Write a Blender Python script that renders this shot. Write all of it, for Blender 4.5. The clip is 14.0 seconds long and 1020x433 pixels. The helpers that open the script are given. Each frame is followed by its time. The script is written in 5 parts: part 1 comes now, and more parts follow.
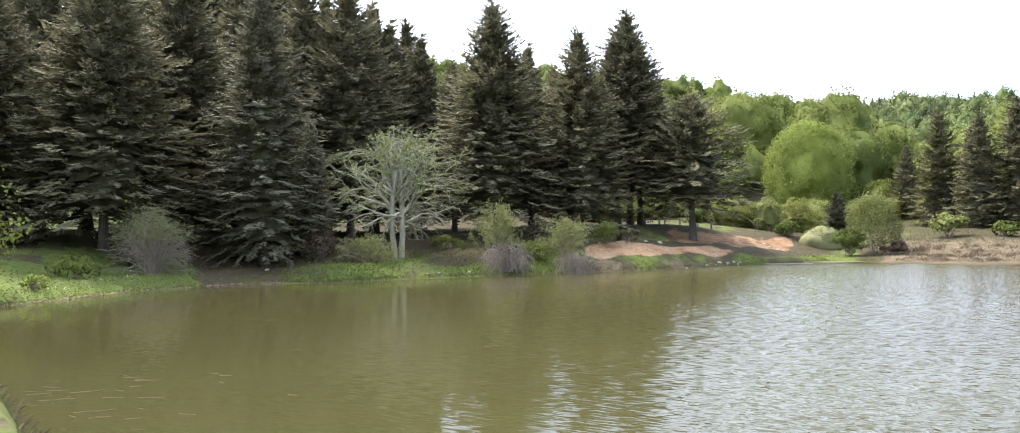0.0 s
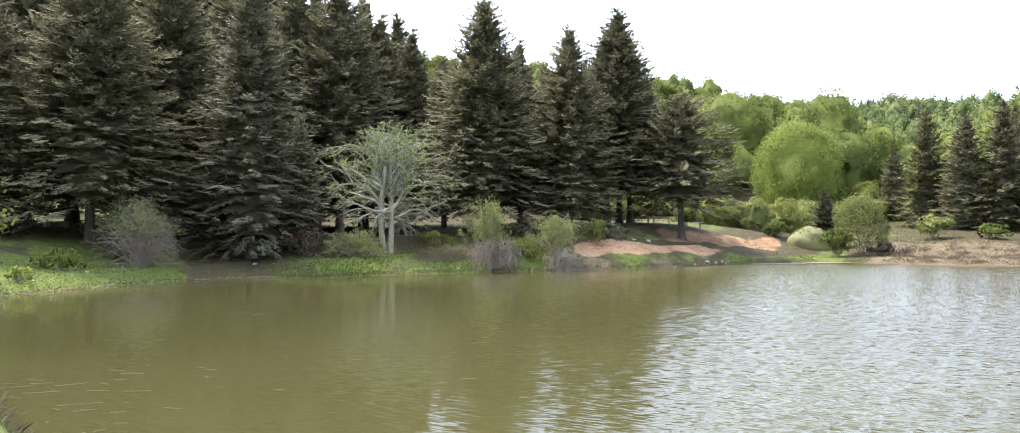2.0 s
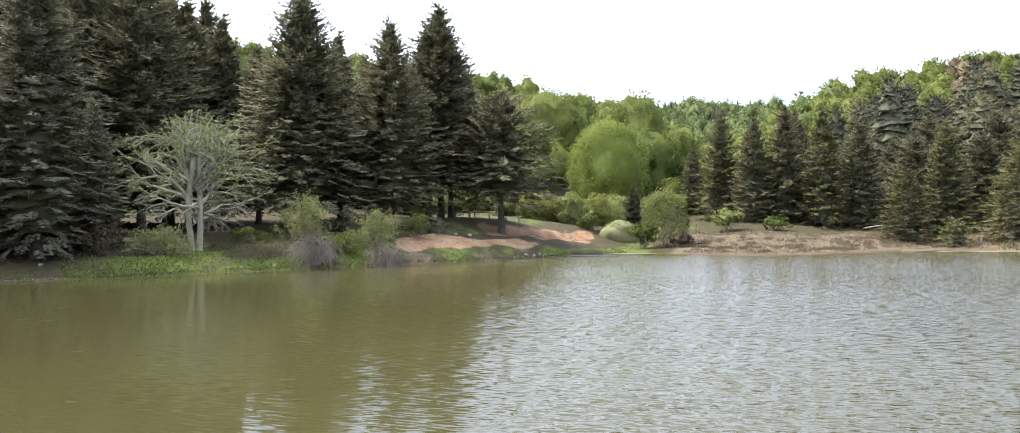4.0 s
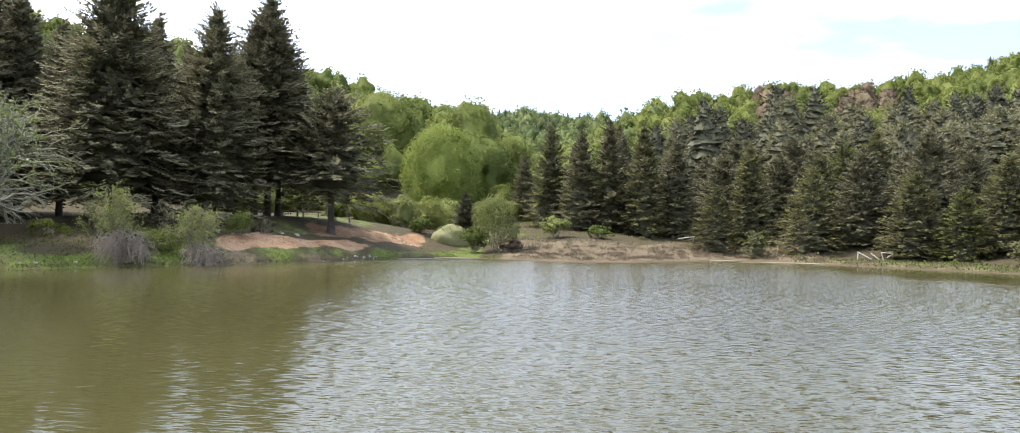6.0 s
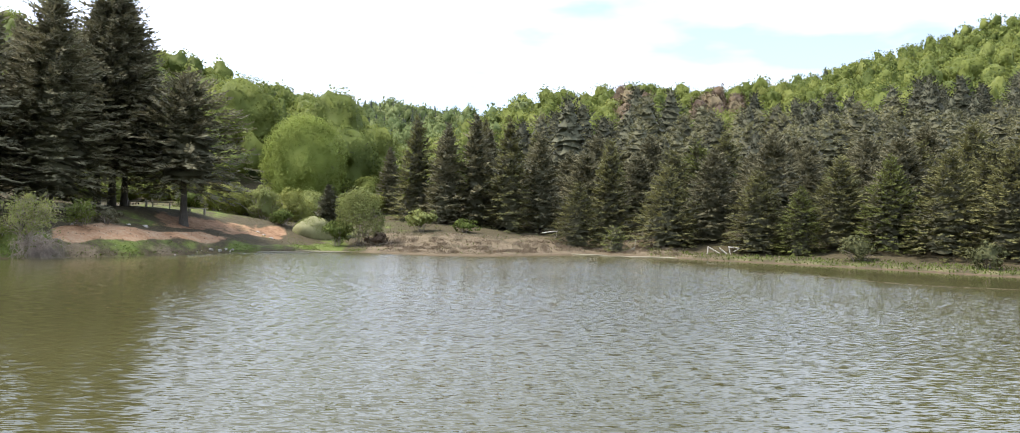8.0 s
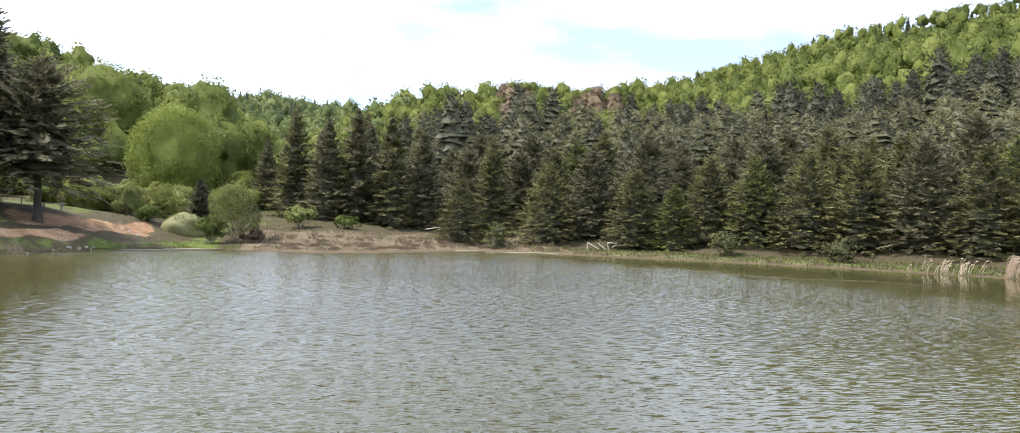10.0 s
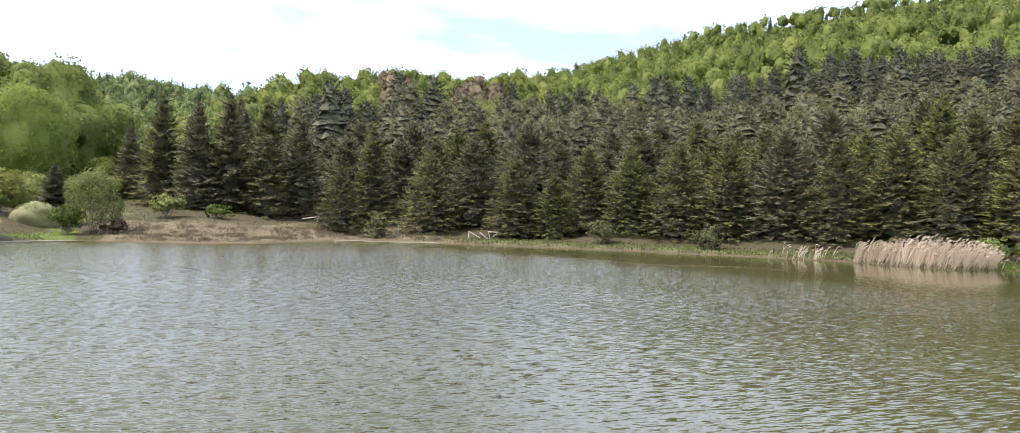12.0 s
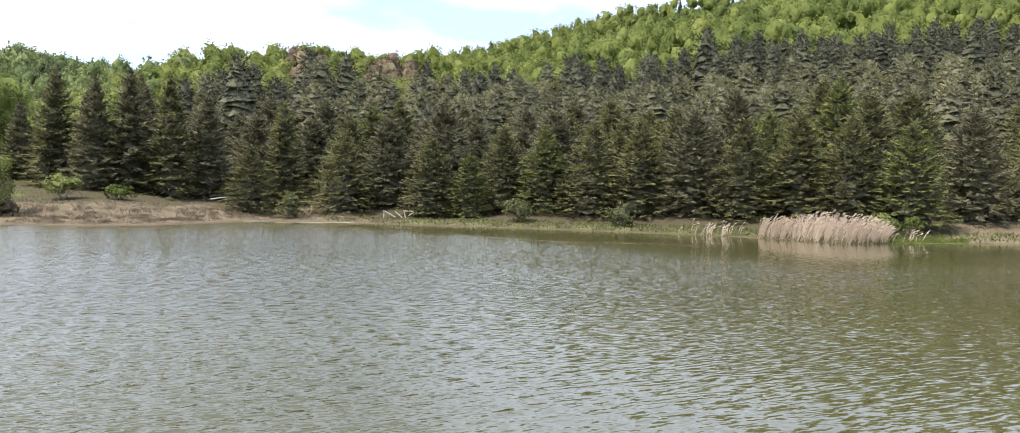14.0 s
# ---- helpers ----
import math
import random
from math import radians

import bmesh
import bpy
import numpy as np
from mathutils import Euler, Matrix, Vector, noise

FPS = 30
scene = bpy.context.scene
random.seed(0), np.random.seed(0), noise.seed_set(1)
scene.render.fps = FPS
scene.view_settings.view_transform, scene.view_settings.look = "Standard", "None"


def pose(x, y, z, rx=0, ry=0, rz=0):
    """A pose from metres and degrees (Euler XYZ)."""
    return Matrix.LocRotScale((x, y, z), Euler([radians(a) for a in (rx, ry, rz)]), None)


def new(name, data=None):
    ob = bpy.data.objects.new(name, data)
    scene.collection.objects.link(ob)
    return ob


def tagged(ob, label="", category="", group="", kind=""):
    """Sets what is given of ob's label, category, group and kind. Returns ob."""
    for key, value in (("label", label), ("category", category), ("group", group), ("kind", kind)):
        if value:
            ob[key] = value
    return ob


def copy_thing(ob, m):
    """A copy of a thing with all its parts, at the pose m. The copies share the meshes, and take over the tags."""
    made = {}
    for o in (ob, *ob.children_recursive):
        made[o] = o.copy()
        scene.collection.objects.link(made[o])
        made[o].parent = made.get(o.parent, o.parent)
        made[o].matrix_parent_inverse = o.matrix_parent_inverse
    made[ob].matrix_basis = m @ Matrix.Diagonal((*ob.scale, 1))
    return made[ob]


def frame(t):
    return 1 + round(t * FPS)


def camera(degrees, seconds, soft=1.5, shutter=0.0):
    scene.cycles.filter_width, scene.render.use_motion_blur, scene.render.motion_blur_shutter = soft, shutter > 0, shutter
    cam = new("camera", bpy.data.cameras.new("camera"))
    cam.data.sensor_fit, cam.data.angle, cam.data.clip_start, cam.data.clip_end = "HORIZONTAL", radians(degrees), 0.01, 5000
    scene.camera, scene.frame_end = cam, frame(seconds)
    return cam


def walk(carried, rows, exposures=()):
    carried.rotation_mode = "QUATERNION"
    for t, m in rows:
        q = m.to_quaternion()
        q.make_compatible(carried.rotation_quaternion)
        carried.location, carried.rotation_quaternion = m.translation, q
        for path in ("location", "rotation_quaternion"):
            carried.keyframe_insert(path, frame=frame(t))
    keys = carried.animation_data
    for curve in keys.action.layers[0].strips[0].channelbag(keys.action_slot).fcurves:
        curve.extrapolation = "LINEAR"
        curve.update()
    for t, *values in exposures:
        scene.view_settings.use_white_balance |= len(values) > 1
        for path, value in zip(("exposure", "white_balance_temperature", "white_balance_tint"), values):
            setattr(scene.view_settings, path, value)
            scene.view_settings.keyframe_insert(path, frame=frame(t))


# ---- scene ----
# ---- camera ----
cam = camera(65.2, 14.0, soft=0.95)
EYE = 2.6  # above the water
# seconds, and the turn of the camera about its three axes; it stands on one spot
TURNS = [
    (0.0, 91.50, 1.10, 0.03),
    (0.5, 91.46, 1.42, 0.17),
    (1.0, 91.30, 1.44, -0.10),
    (1.5, 91.23, 1.20, -0.57),
    (2.0, 91.27, 0.44, -0.75),
    (2.5, 91.11, 0.55, -1.71),
    (3.0, 91.04, 1.06, -4.89),
    (3.5, 90.88, 1.18, -9.28),
    (4.0, 90.74, 0.87, -13.50),
    (4.2, 90.70, 0.71, -15.37),
    (6.3, 90.95, -1.00, -26.50),
    (6.5, 90.90, -1.07, -27.19),
    (7.0, 90.90, -1.23, -30.10),
    (7.5, 90.87, -1.31, -32.76),
    (8.0, 90.70, -1.32, -35.15),
    (10.3, 90.63, -1.28, -44.72),
    (10.5, 90.61, -1.27, -45.51),
    (11.0, 90.41, -1.27, -47.53),
    (11.5, 90.23, -1.21, -49.65),
    (12.0, 90.03, -1.17, -52.04),
    (12.5, 89.73, -1.10, -54.33),
    (13.0, 89.36, -1.08, -56.17),
    (13.5, 89.00, -0.90, -57.68),
    (14.0, 88.61, -0.82, -58.07),
]
EXPOSURES = [(0.0, 1.78), (1.0, 1.82), (2.0, 1.89), (3.0, 1.77), (6.5, 1.44), (10.5, 1.36), (14.0, 1.36)]
walk(cam, [(t, pose(0, 0, EYE, rx, ry, rz)) for t, rx, ry, rz in TURNS], EXPOSURES)

# ---- world and sun ----
SUN_AZ, SUN_EL = -52.0, 60.0  # degrees, clockwise from +y, and above the horizon


def make_world():
    w = bpy.data.worlds.new("sky")
    w.use_nodes = True
    scene.world = w
    nt = w.node_tree
    nt.nodes.clear()
    out = nt.nodes.new("ShaderNodeOutputWorld")
    bg = nt.nodes.new("ShaderNodeBackground")
    sky = nt.nodes.new("ShaderNodeTexSky")
    sky.sky_type = "NISHITA"
    sky.sun_disc = False
    sky.sun_elevation = radians(SUN_EL)
    sky.sun_rotation = radians(SUN_AZ)
    sky.altitude = 900
    sky.dust_density = 2.0
    coord = nt.nodes.new("ShaderNodeTexCoord")
    stretch = nt.nodes.new("ShaderNodeMapping")
    stretch.inputs["Scale"].default_value = (1.0, 1.0, 3.2)
    clouds = nt.nodes.new("ShaderNodeTexNoise")
    clouds.inputs["Scale"].default_value = 2.6
    clouds.inputs["Detail"].default_value = 5.0
    clouds.inputs["Roughness"].default_value = 0.5
    ramp = nt.nodes.new("ShaderNodeValToRGB")
    ramp.color_ramp.elements[0].position = 0.33
    ramp.color_ramp.elements[0].color = (0.25, 0.25, 0.25, 1)
    ramp.color_ramp.elements[1].position = 0.55
    ramp.color_ramp.elements[1].color = (1, 1, 1, 1)
    dim = nt.nodes.new("ShaderNodeMixRGB")
    dim.blend_type = "MULTIPLY"
    dim.inputs[0].default_value = 1.0
    dim.inputs[2].default_value = (SKY_GAIN, SKY_GAIN, SKY_GAIN, 1)
    mix = nt.nodes.new("ShaderNodeMixRGB")
    mix.inputs[2].default_value = (CLOUD * 0.87, CLOUD * 0.985, CLOUD * 1.25, 1)
    nt.links.new(coord.outputs["Generated"], stretch.inputs["Vector"])
    nt.links.new(stretch.outputs["Vector"], clouds.inputs["Vector"])
    nt.links.new(clouds.outputs["Fac"], ramp.inputs["Fac"])
    nt.links.new(sky.outputs["Color"], dim.inputs[1])
    split = nt.nodes.new("ShaderNodeSeparateXYZ")
    nt.links.new(coord.outputs["Generated"], split.inputs["Vector"])
    thin = nt.nodes.new("ShaderNodeMapRange")
    thin.inputs["From Min"].default_value = 0.16
    thin.inputs["From Max"].default_value = 0.6
    thin.inputs["To Min"].default_value = 1.0
    thin.inputs["To Max"].default_value = OVERHEAD
    nt.links.new(split.outputs["Z"], thin.inputs["Value"])
    cover = nt.nodes.new("ShaderNodeMath")
    cover.operation = "MULTIPLY"
    nt.links.new(ramp.outputs["Color"], cover.inputs[0])
    nt.links.new(thin.outputs["Result"], cover.inputs[1])
    nt.links.new(cover.outputs[0], mix.inputs[0])
    nt.links.new(dim.outputs["Color"], mix.inputs[1])
    nt.links.new(mix.outputs["Color"], bg.inputs["Color"])
    bg.inputs["Strength"].default_value = 0.1
    nt.links.new(bg.outputs["Background"], out.inputs["Surface"])


SKY_GAIN, CLOUD, OVERHEAD = 0.8, 8.8, 0.85
make_world()
sun = new("sun", bpy.data.lights.new("sun", "SUN"))
sun.data.energy, sun.data.angle, sun.data.color = 2.7, radians(12.0), (1.0, 0.94, 0.86)
sun.rotation_euler = (radians(90 - SUN_EL), 0, radians(180 - SUN_AZ))

# ---- materials ----


def material(name):
    m = bpy.data.materials.new(name)
    m.use_nodes = True
    m.node_tree.nodes.clear()
    return m, m.node_tree


def node(nt, kind, **values):
    n = nt.nodes.new(kind)
    for key, value in values.items():
        n.inputs[key.replace("_", " ")].default_value = value
    return n


def ramp_of(nt, source, stops):
    r = nt.nodes.new("ShaderNodeValToRGB")
    e = r.color_ramp.elements
    while len(e) < len(stops):
        e.new(0.5)
    for k, (p, c) in enumerate(stops):
        e[k].position, e[k].color = p, (*c, 1)
    nt.links.new(source, r.inputs["Fac"])
    return r


def leaf_material(name, dark, mid, light, through_share=0.3, rough=0.6, patch=0.25, spread=0.32):
    """Foliage: every leaf clump takes its own tone, larger patches drift, and light passes through."""
    m, nt = material(name)
    geo = nt.nodes.new("ShaderNodeNewGeometry")
    info = nt.nodes.new("ShaderNodeObjectInfo")
    big = node(nt, "ShaderNodeTexNoise", Scale=patch, Detail=2.0)
    nt.links.new(geo.outputs["Position"], big.inputs["Vector"])
    a = nt.nodes.new("ShaderNodeMath")
    a.operation = "MULTIPLY_ADD"
    a.inputs[1].default_value = spread
    nt.links.new(geo.outputs["Random Per Island"], a.inputs[0])
    b = nt.nodes.new("ShaderNodeMath")
    b.operation = "MULTIPLY_ADD"
    b.inputs[1].default_value = 0.75
    nt.links.new(big.outputs["Fac"], b.inputs[0])
    c = nt.nodes.new("ShaderNodeMath")
    c.operation = "MULTIPLY_ADD"
    c.inputs[1].default_value = 0.30
    c.inputs[2].default_value = -0.25
    nt.links.new(info.outputs["Random"], c.inputs[0])
    tone = nt.nodes.new("ShaderNodeAttribute")
    tone.attribute_name = "tone"
    own = nt.nodes.new("ShaderNodeMath")
    own.operation = "MULTIPLY_ADD"
    own.inputs[1].default_value = 0.48
    nt.links.new(tone.outputs["Fac"], own.inputs[0])
    nt.links.new(c.outputs[0], own.inputs[2])
    nt.links.new(own.outputs[0], b.inputs[2])
    nt.links.new(b.outputs[0], a.inputs[2])
    r = ramp_of(nt, a.outputs[0], [(0.1, dark), (0.5, mid), (0.9, light)])
    d = node(nt, "ShaderNodeBsdfPrincipled", Roughness=rough)
    d.inputs["Specular IOR Level"].default_value = 0.08
    t = nt.nodes.new("ShaderNodeBsdfTranslucent")
    s = nt.nodes.new("ShaderNodeMixShader")
    s.inputs[0].default_value = through_share
    o = nt.nodes.new("ShaderNodeOutputMaterial")
    nt.links.new(r.outputs["Color"], d.inputs["Base Color"])
    nt.links.new(r.outputs["Color"], t.inputs["Color"])
    nt.links.new(d.outputs[0], s.inputs[1])
    nt.links.new(t.outputs[0], s.inputs[2])
    nt.links.new(s.outputs[0], o.inputs["Surface"])
    return m


def rough_material(name, stops, scale=6.0, detail=6.0, rough=0.85, bump=0.3, stretch=(1, 1, 1), bump_scale=None, metal=0.0):
    """Bark, wood, stone and soil: noise at two scales in the colour, and relief."""
    m, nt = material(name)
    co = nt.nodes.new("ShaderNodeTexCoord")
    mp = nt.nodes.new("ShaderNodeMapping")
    mp.inputs["Scale"].default_value = stretch
    fine = node(nt, "ShaderNodeTexNoise", Scale=scale, Detail=detail, Roughness=0.65)
    wide = node(nt, "ShaderNodeTexNoise", Scale=scale * 0.13, Detail=2.0)
    nt.links.new(co.outputs["Object"], mp.inputs["Vector"])
    nt.links.new(mp.outputs["Vector"], fine.inputs["Vector"])
    nt.links.new(mp.outputs["Vector"], wide.inputs["Vector"])
    mean = nt.nodes.new("ShaderNodeMath")
    mean.operation = "MULTIPLY_ADD"
    mean.inputs[1].default_value = 0.5
    half = nt.nodes.new("ShaderNodeMath")
    half.operation = "MULTIPLY"
    half.inputs[1].default_value = 0.5
    nt.links.new(fine.outputs["Fac"], half.inputs[0])
    nt.links.new(wide.outputs["Fac"], mean.inputs[0])
    nt.links.new(half.outputs[0], mean.inputs[2])
    r = ramp_of(nt, mean.outputs[0], stops)
    d = node(nt, "ShaderNodeBsdfPrincipled", Roughness=rough, Metallic=metal)
    bp = node(nt, "ShaderNodeBump", Strength=bump, Distance=0.05)
    nt.links.new(fine.outputs["Fac"], bp.inputs["Height"])
    nt.links.new(bp.outputs["Normal"], d.inputs["Normal"])
    nt.links.new(r.outputs["Color"], d.inputs["Base Color"])
    o = nt.nodes.new("ShaderNodeOutputMaterial")
    nt.links.new(d.outputs[0], o.inputs["Surface"])
    return m


def water_material():
    """Murky olive pond water under a light breeze: small ripples on a longer chop, calmer in places."""
    m, nt = material("pond_water")
    geo = nt.nodes.new("ShaderNodeNewGeometry")
    wind = node(nt, "ShaderNodeTexNoise", Scale=0.05, Detail=3.0)
    nt.links.new(geo.outputs["Position"], wind.inputs["Vector"])
    calm = nt.nodes.new("ShaderNodeMapRange")
    calm.inputs["From Min"].default_value = 0.35
    calm.inputs["From Max"].default_value = 0.6
    calm.inputs["To Min"].default_value = 0.65
    calm.inputs["To Max"].default_value = 1.0
    nt.links.new(wind.outputs["Fac"], calm.inputs["Value"])
    lee = nt.nodes.new("ShaderNodeAttribute")
    lee.attribute_name = "breeze"
    force = nt.nodes.new("ShaderNodeMath")
    force.operation = "MULTIPLY"
    nt.links.new(calm.outputs["Result"], force.inputs[0])
    nt.links.new(lee.outputs["Fac"], force.inputs[1])

    def vector(kind, *sources):
        n = nt.nodes.new("ShaderNodeVectorMath")
        n.operation = kind
        for k, q in enumerate(sources):
            if isinstance(q, tuple):
                n.inputs[k].default_value = q
            else:
                nt.links.new(q, n.inputs[k])
        return n.outputs["Vector"]

    # short-crested wave trains: bearing, length, steepness, and how long the crests are
    slope = None
    for bearing, length, steep, bent in WAVES:
        along = nt.nodes.new("ShaderNodeMapping")
        along.vector_type = "TEXTURE"
        along.inputs["Rotation"].default_value = (0, 0, radians(90 - bearing))
        along.inputs["Location"].default_value = (bearing * 0.37, bearing * 0.11, 0)
        along.inputs["Scale"].default_value = (1.0, bent, 1.0)
        nt.links.new(geo.outputs["Position"], along.inputs["Vector"])
        train = node(nt, "ShaderNodeTexNoise", Scale=1.5 / length, Detail=1.0, Roughness=0.45)
        nt.links.new(along.outputs["Vector"], train.inputs["Vector"])
        two = nt.nodes.new("ShaderNodeSeparateColor")
        nt.links.new(vector("SUBTRACT", train.outputs["Color"], (0.5, 0.5, 0.5)), two.inputs["Color"])
        sb, cb = math.sin(radians(bearing)), math.cos(radians(bearing))
        for channel, share in (("Red", (7 * steep * sb, 7 * steep * cb, 0.0)), ("Green", (7 * steep * cb / bent, -7 * steep * sb / bent, 0.0))):
            q = vector("MULTIPLY", two.outputs[channel], share)
            slope = q if slope is None else vector("ADD", slope, q)
    scaled = nt.nodes.new("ShaderNodeVectorMath")
    scaled.operation = "SCALE"
    nt.links.new(vector("ADD", slope, (-0.012, -0.072, 0.0)), scaled.inputs[0])
    nt.links.new(force.outputs[0], scaled.inputs["Scale"])
    normal = vector("NORMALIZE", vector("ADD", scaled.outputs["Vector"], (0.0, 0.0, 1.0)))
    mud = node(nt, "ShaderNodeTexNoise", Scale=0.08, Detail=4.0)
    nt.links.new(geo.outputs["Position"], mud.inputs["Vector"])
    r = ramp_of(nt, mud.outputs["Fac"], [(0.3, (0.053, 0.049, 0.018)), (0.7, (0.067, 0.062, 0.024))])
    d = node(nt, "ShaderNodeBsdfPrincipled", Roughness=0.03, IOR=1.333)
    nt.links.new(r.outputs["Color"], d.inputs["Base Color"])
    nt.links.new(normal, d.inputs["Normal"])
    o = nt.nodes.new("ShaderNodeOutputMaterial")
    nt.links.new(d.outputs[0], o.inputs["Surface"])
    return m


def ground_material():
    """Soil, turf, needle litter, dry marsh grass, bare clay and mud, laid by the attributes of the sheet."""
    m, nt = material("ground_cover")
    geo = nt.nodes.new("ShaderNodeNewGeometry")
    fine = node(nt, "ShaderNodeTexNoise", Scale=3.0, Detail=8.0, Roughness=0.7)
    mid = node(nt, "ShaderNodeTexNoise", Scale=0.6, Detail=5.0, Roughness=0.6)
    nt.links.new(geo.outputs["Position"], fine.inputs["Vector"])
    nt.links.new(geo.outputs["Position"], mid.inputs["Vector"])
    sets = {
        "litter": [(0.3, (0.042, 0.034, 0.019)), (0.7, (0.095, 0.078, 0.042))],
        "turf": [(0.3, (0.058, 0.077, 0.019)), (0.5, (0.104, 0.132, 0.03)), (0.72, (0.165, 0.178, 0.052))],
        "dry": [(0.32, (0.08, 0.062, 0.038)), (0.5, (0.135, 0.104, 0.064)), (0.68, (0.195, 0.155, 0.10))],
        "clay": [(0.36, (0.19, 0.10, 0.052)), (0.46, (0.31, 0.18, 0.097)), (0.54, (0.355, 0.228, 0.135)), (0.66, (0.415, 0.30, 0.188))],
        "ochre": [(0.36, (0.14, 0.078, 0.042)), (0.46, (0.225, 0.128, 0.07)), (0.54, (0.285, 0.175, 0.10)), (0.66, (0.35, 0.235, 0.14))],
        "mud": [(0.3, (0.06, 0.045, 0.028)), (0.7, (0.14, 0.10, 0.06))],
        "wood": [(0.3, (0.03, 0.045, 0.012)), (0.7, (0.08, 0.10, 0.025))],
    }
    blend = nt.nodes.new("ShaderNodeMath")
    blend.operation = "MULTIPLY_ADD"
    blend.inputs[1].default_value = 0.5
    halved = nt.nodes.new("ShaderNodeMath")
    halved.operation = "MULTIPLY"
    halved.inputs[1].default_value = 0.5
    nt.links.new(mid.outputs["Fac"], halved.inputs[0])
    nt.links.new(fine.outputs["Fac"], blend.inputs[0])
    nt.links.new(halved.outputs[0], blend.inputs[2])
    colour = None
    for key, stops in sets.items():
        r = ramp_of(nt, (blend if key in ("clay", "ochre", "dry") else fine).outputs[0], stops)
        if colour is None:
            colour = r.outputs["Color"]
            continue
        at = nt.nodes.new("ShaderNodeAttribute")
        at.attribute_name = key
        edge = nt.nodes.new("ShaderNodeMath")
        edge.operation = "ADD"
        nt.links.new(at.outputs["Fac"], edge.inputs[0])
        nt.links.new(mid.outputs["Fac"], edge.inputs[1])
        cut = nt.nodes.new("ShaderNodeMapRange")
        cut.inputs["From Min"].default_value = 0.88
        cut.inputs["From Max"].default_value = 1.08
        nt.links.new(edge.outputs[0], cut.inputs["Value"])
        mx = nt.nodes.new("ShaderNodeMixRGB")
        nt.links.new(cut.outputs["Result"], mx.inputs[0])
        nt.links.new(colour, mx.inputs[1])
        nt.links.new(r.outputs["Color"], mx.inputs[2])
        colour = mx.outputs["Color"]
    d = node(nt, "ShaderNodeBsdfPrincipled", Roughness=0.95)
    d.inputs["Specular IOR Level"].default_value = 0.15
    bp = node(nt, "ShaderNodeBump", Strength=0.6, Distance=0.12)
    nt.links.new(fine.outputs["Fac"], bp.inputs["Height"])
    nt.links.new(bp.outputs["Normal"], d.inputs["Normal"])
    nt.links.new(colour, d.inputs["Base Color"])
    o = nt.nodes.new("ShaderNodeOutputMaterial")
    nt.links.new(d.outputs[0], o.inputs["Surface"])
    return m


WAVES = [(34, 0.10, 0.092, 7.0), (14, 0.07, 0.066, 6.0), (58, 0.05, 0.055, 5.0)]
WATER = water_material()
GROUND = ground_material()
FIR_DARK = leaf_material("fir_needles_dark", (0.122, 0.114, 0.069), (0.188, 0.175, 0.104), (0.258, 0.24, 0.142), 0.24, spread=0.2)
FIR_GREY = leaf_material("fir_needles_grey", (0.115, 0.107, 0.063), (0.178, 0.164, 0.094), (0.245, 0.226, 0.128), 0.22, spread=0.2)
FIR_ASH = leaf_material("fir_needles_ashen", (0.13, 0.126, 0.086), (0.19, 0.184, 0.124), (0.26, 0.25, 0.168), 0.24, spread=0.2)
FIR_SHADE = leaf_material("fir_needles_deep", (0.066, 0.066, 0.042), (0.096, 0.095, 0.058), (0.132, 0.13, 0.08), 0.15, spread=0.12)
FIR_HILL = leaf_material("fir_needles_hillside", (0.118, 0.114, 0.060), (0.180, 0.172, 0.088), (0.245, 0.232, 0.118), 0.25, spread=0.1)
# darker copy of the needles: shade inside the crowns put into the colour
FIR_INNER_SHADED = leaf_material("fir_needles_inner_shaded", (0.082, 0.079, 0.048), (0.125, 0.12, 0.072), (0.172, 0.165, 0.098), 0.2, spread=0.2)
FIR_GREEN = leaf_material("fir_needles_green", (0.104, 0.102, 0.042), (0.164, 0.158, 0.064), (0.228, 0.218, 0.09), 0.26, spread=0.2)
FIR_YELLOW = leaf_material("fir_needles_yellow", (0.10, 0.112, 0.034), (0.165, 0.18, 0.055), (0.235, 0.245, 0.08), 0.26)
SPRING = leaf_material("spring_leaves", (0.125, 0.152, 0.038), (0.178, 0.205, 0.05), (0.235, 0.255, 0.07), 0.42, patch=0.09, spread=0.12)
SPRING_BRIGHT = leaf_material("spring_leaves_bright", (0.20, 0.25, 0.055), (0.25, 0.30, 0.068), (0.31, 0.345, 0.09), 0.45, spread=0.14)
SPRING_MEADOW = leaf_material("spring_leaves_meadow", (0.19, 0.235, 0.053), (0.235, 0.28, 0.065), (0.285, 0.32, 0.082), 0.45, spread=0.1)
SPRING_DEEP = leaf_material("spring_leaves_deep", (0.105, 0.132, 0.034), (0.148, 0.178, 0.044), (0.2, 0.225, 0.06), 0.42, spread=0.2)
WILLOW = leaf_material("willow_leaves", (0.165, 0.185, 0.062), (0.25, 0.275, 0.094), (0.34, 0.365, 0.135), 0.4, spread=0.2)
HEDGE_LEAF = leaf_material("hedge_leaves", (0.175, 0.19, 0.053), (0.26, 0.275, 0.077), (0.35, 0.355, 0.11), 0.42, spread=0.2)
WILLOW_DULL = leaf_material("dull_willow_leaves", (0.085, 0.09, 0.04), (0.13, 0.135, 0.06), (0.19, 0.19, 0.09), 0.3)
OLIVE = leaf_material("olive_shrub_leaves", (0.06, 0.085, 0.018), (0.11, 0.14, 0.032), (0.18, 0.20, 0.06), 0.3)
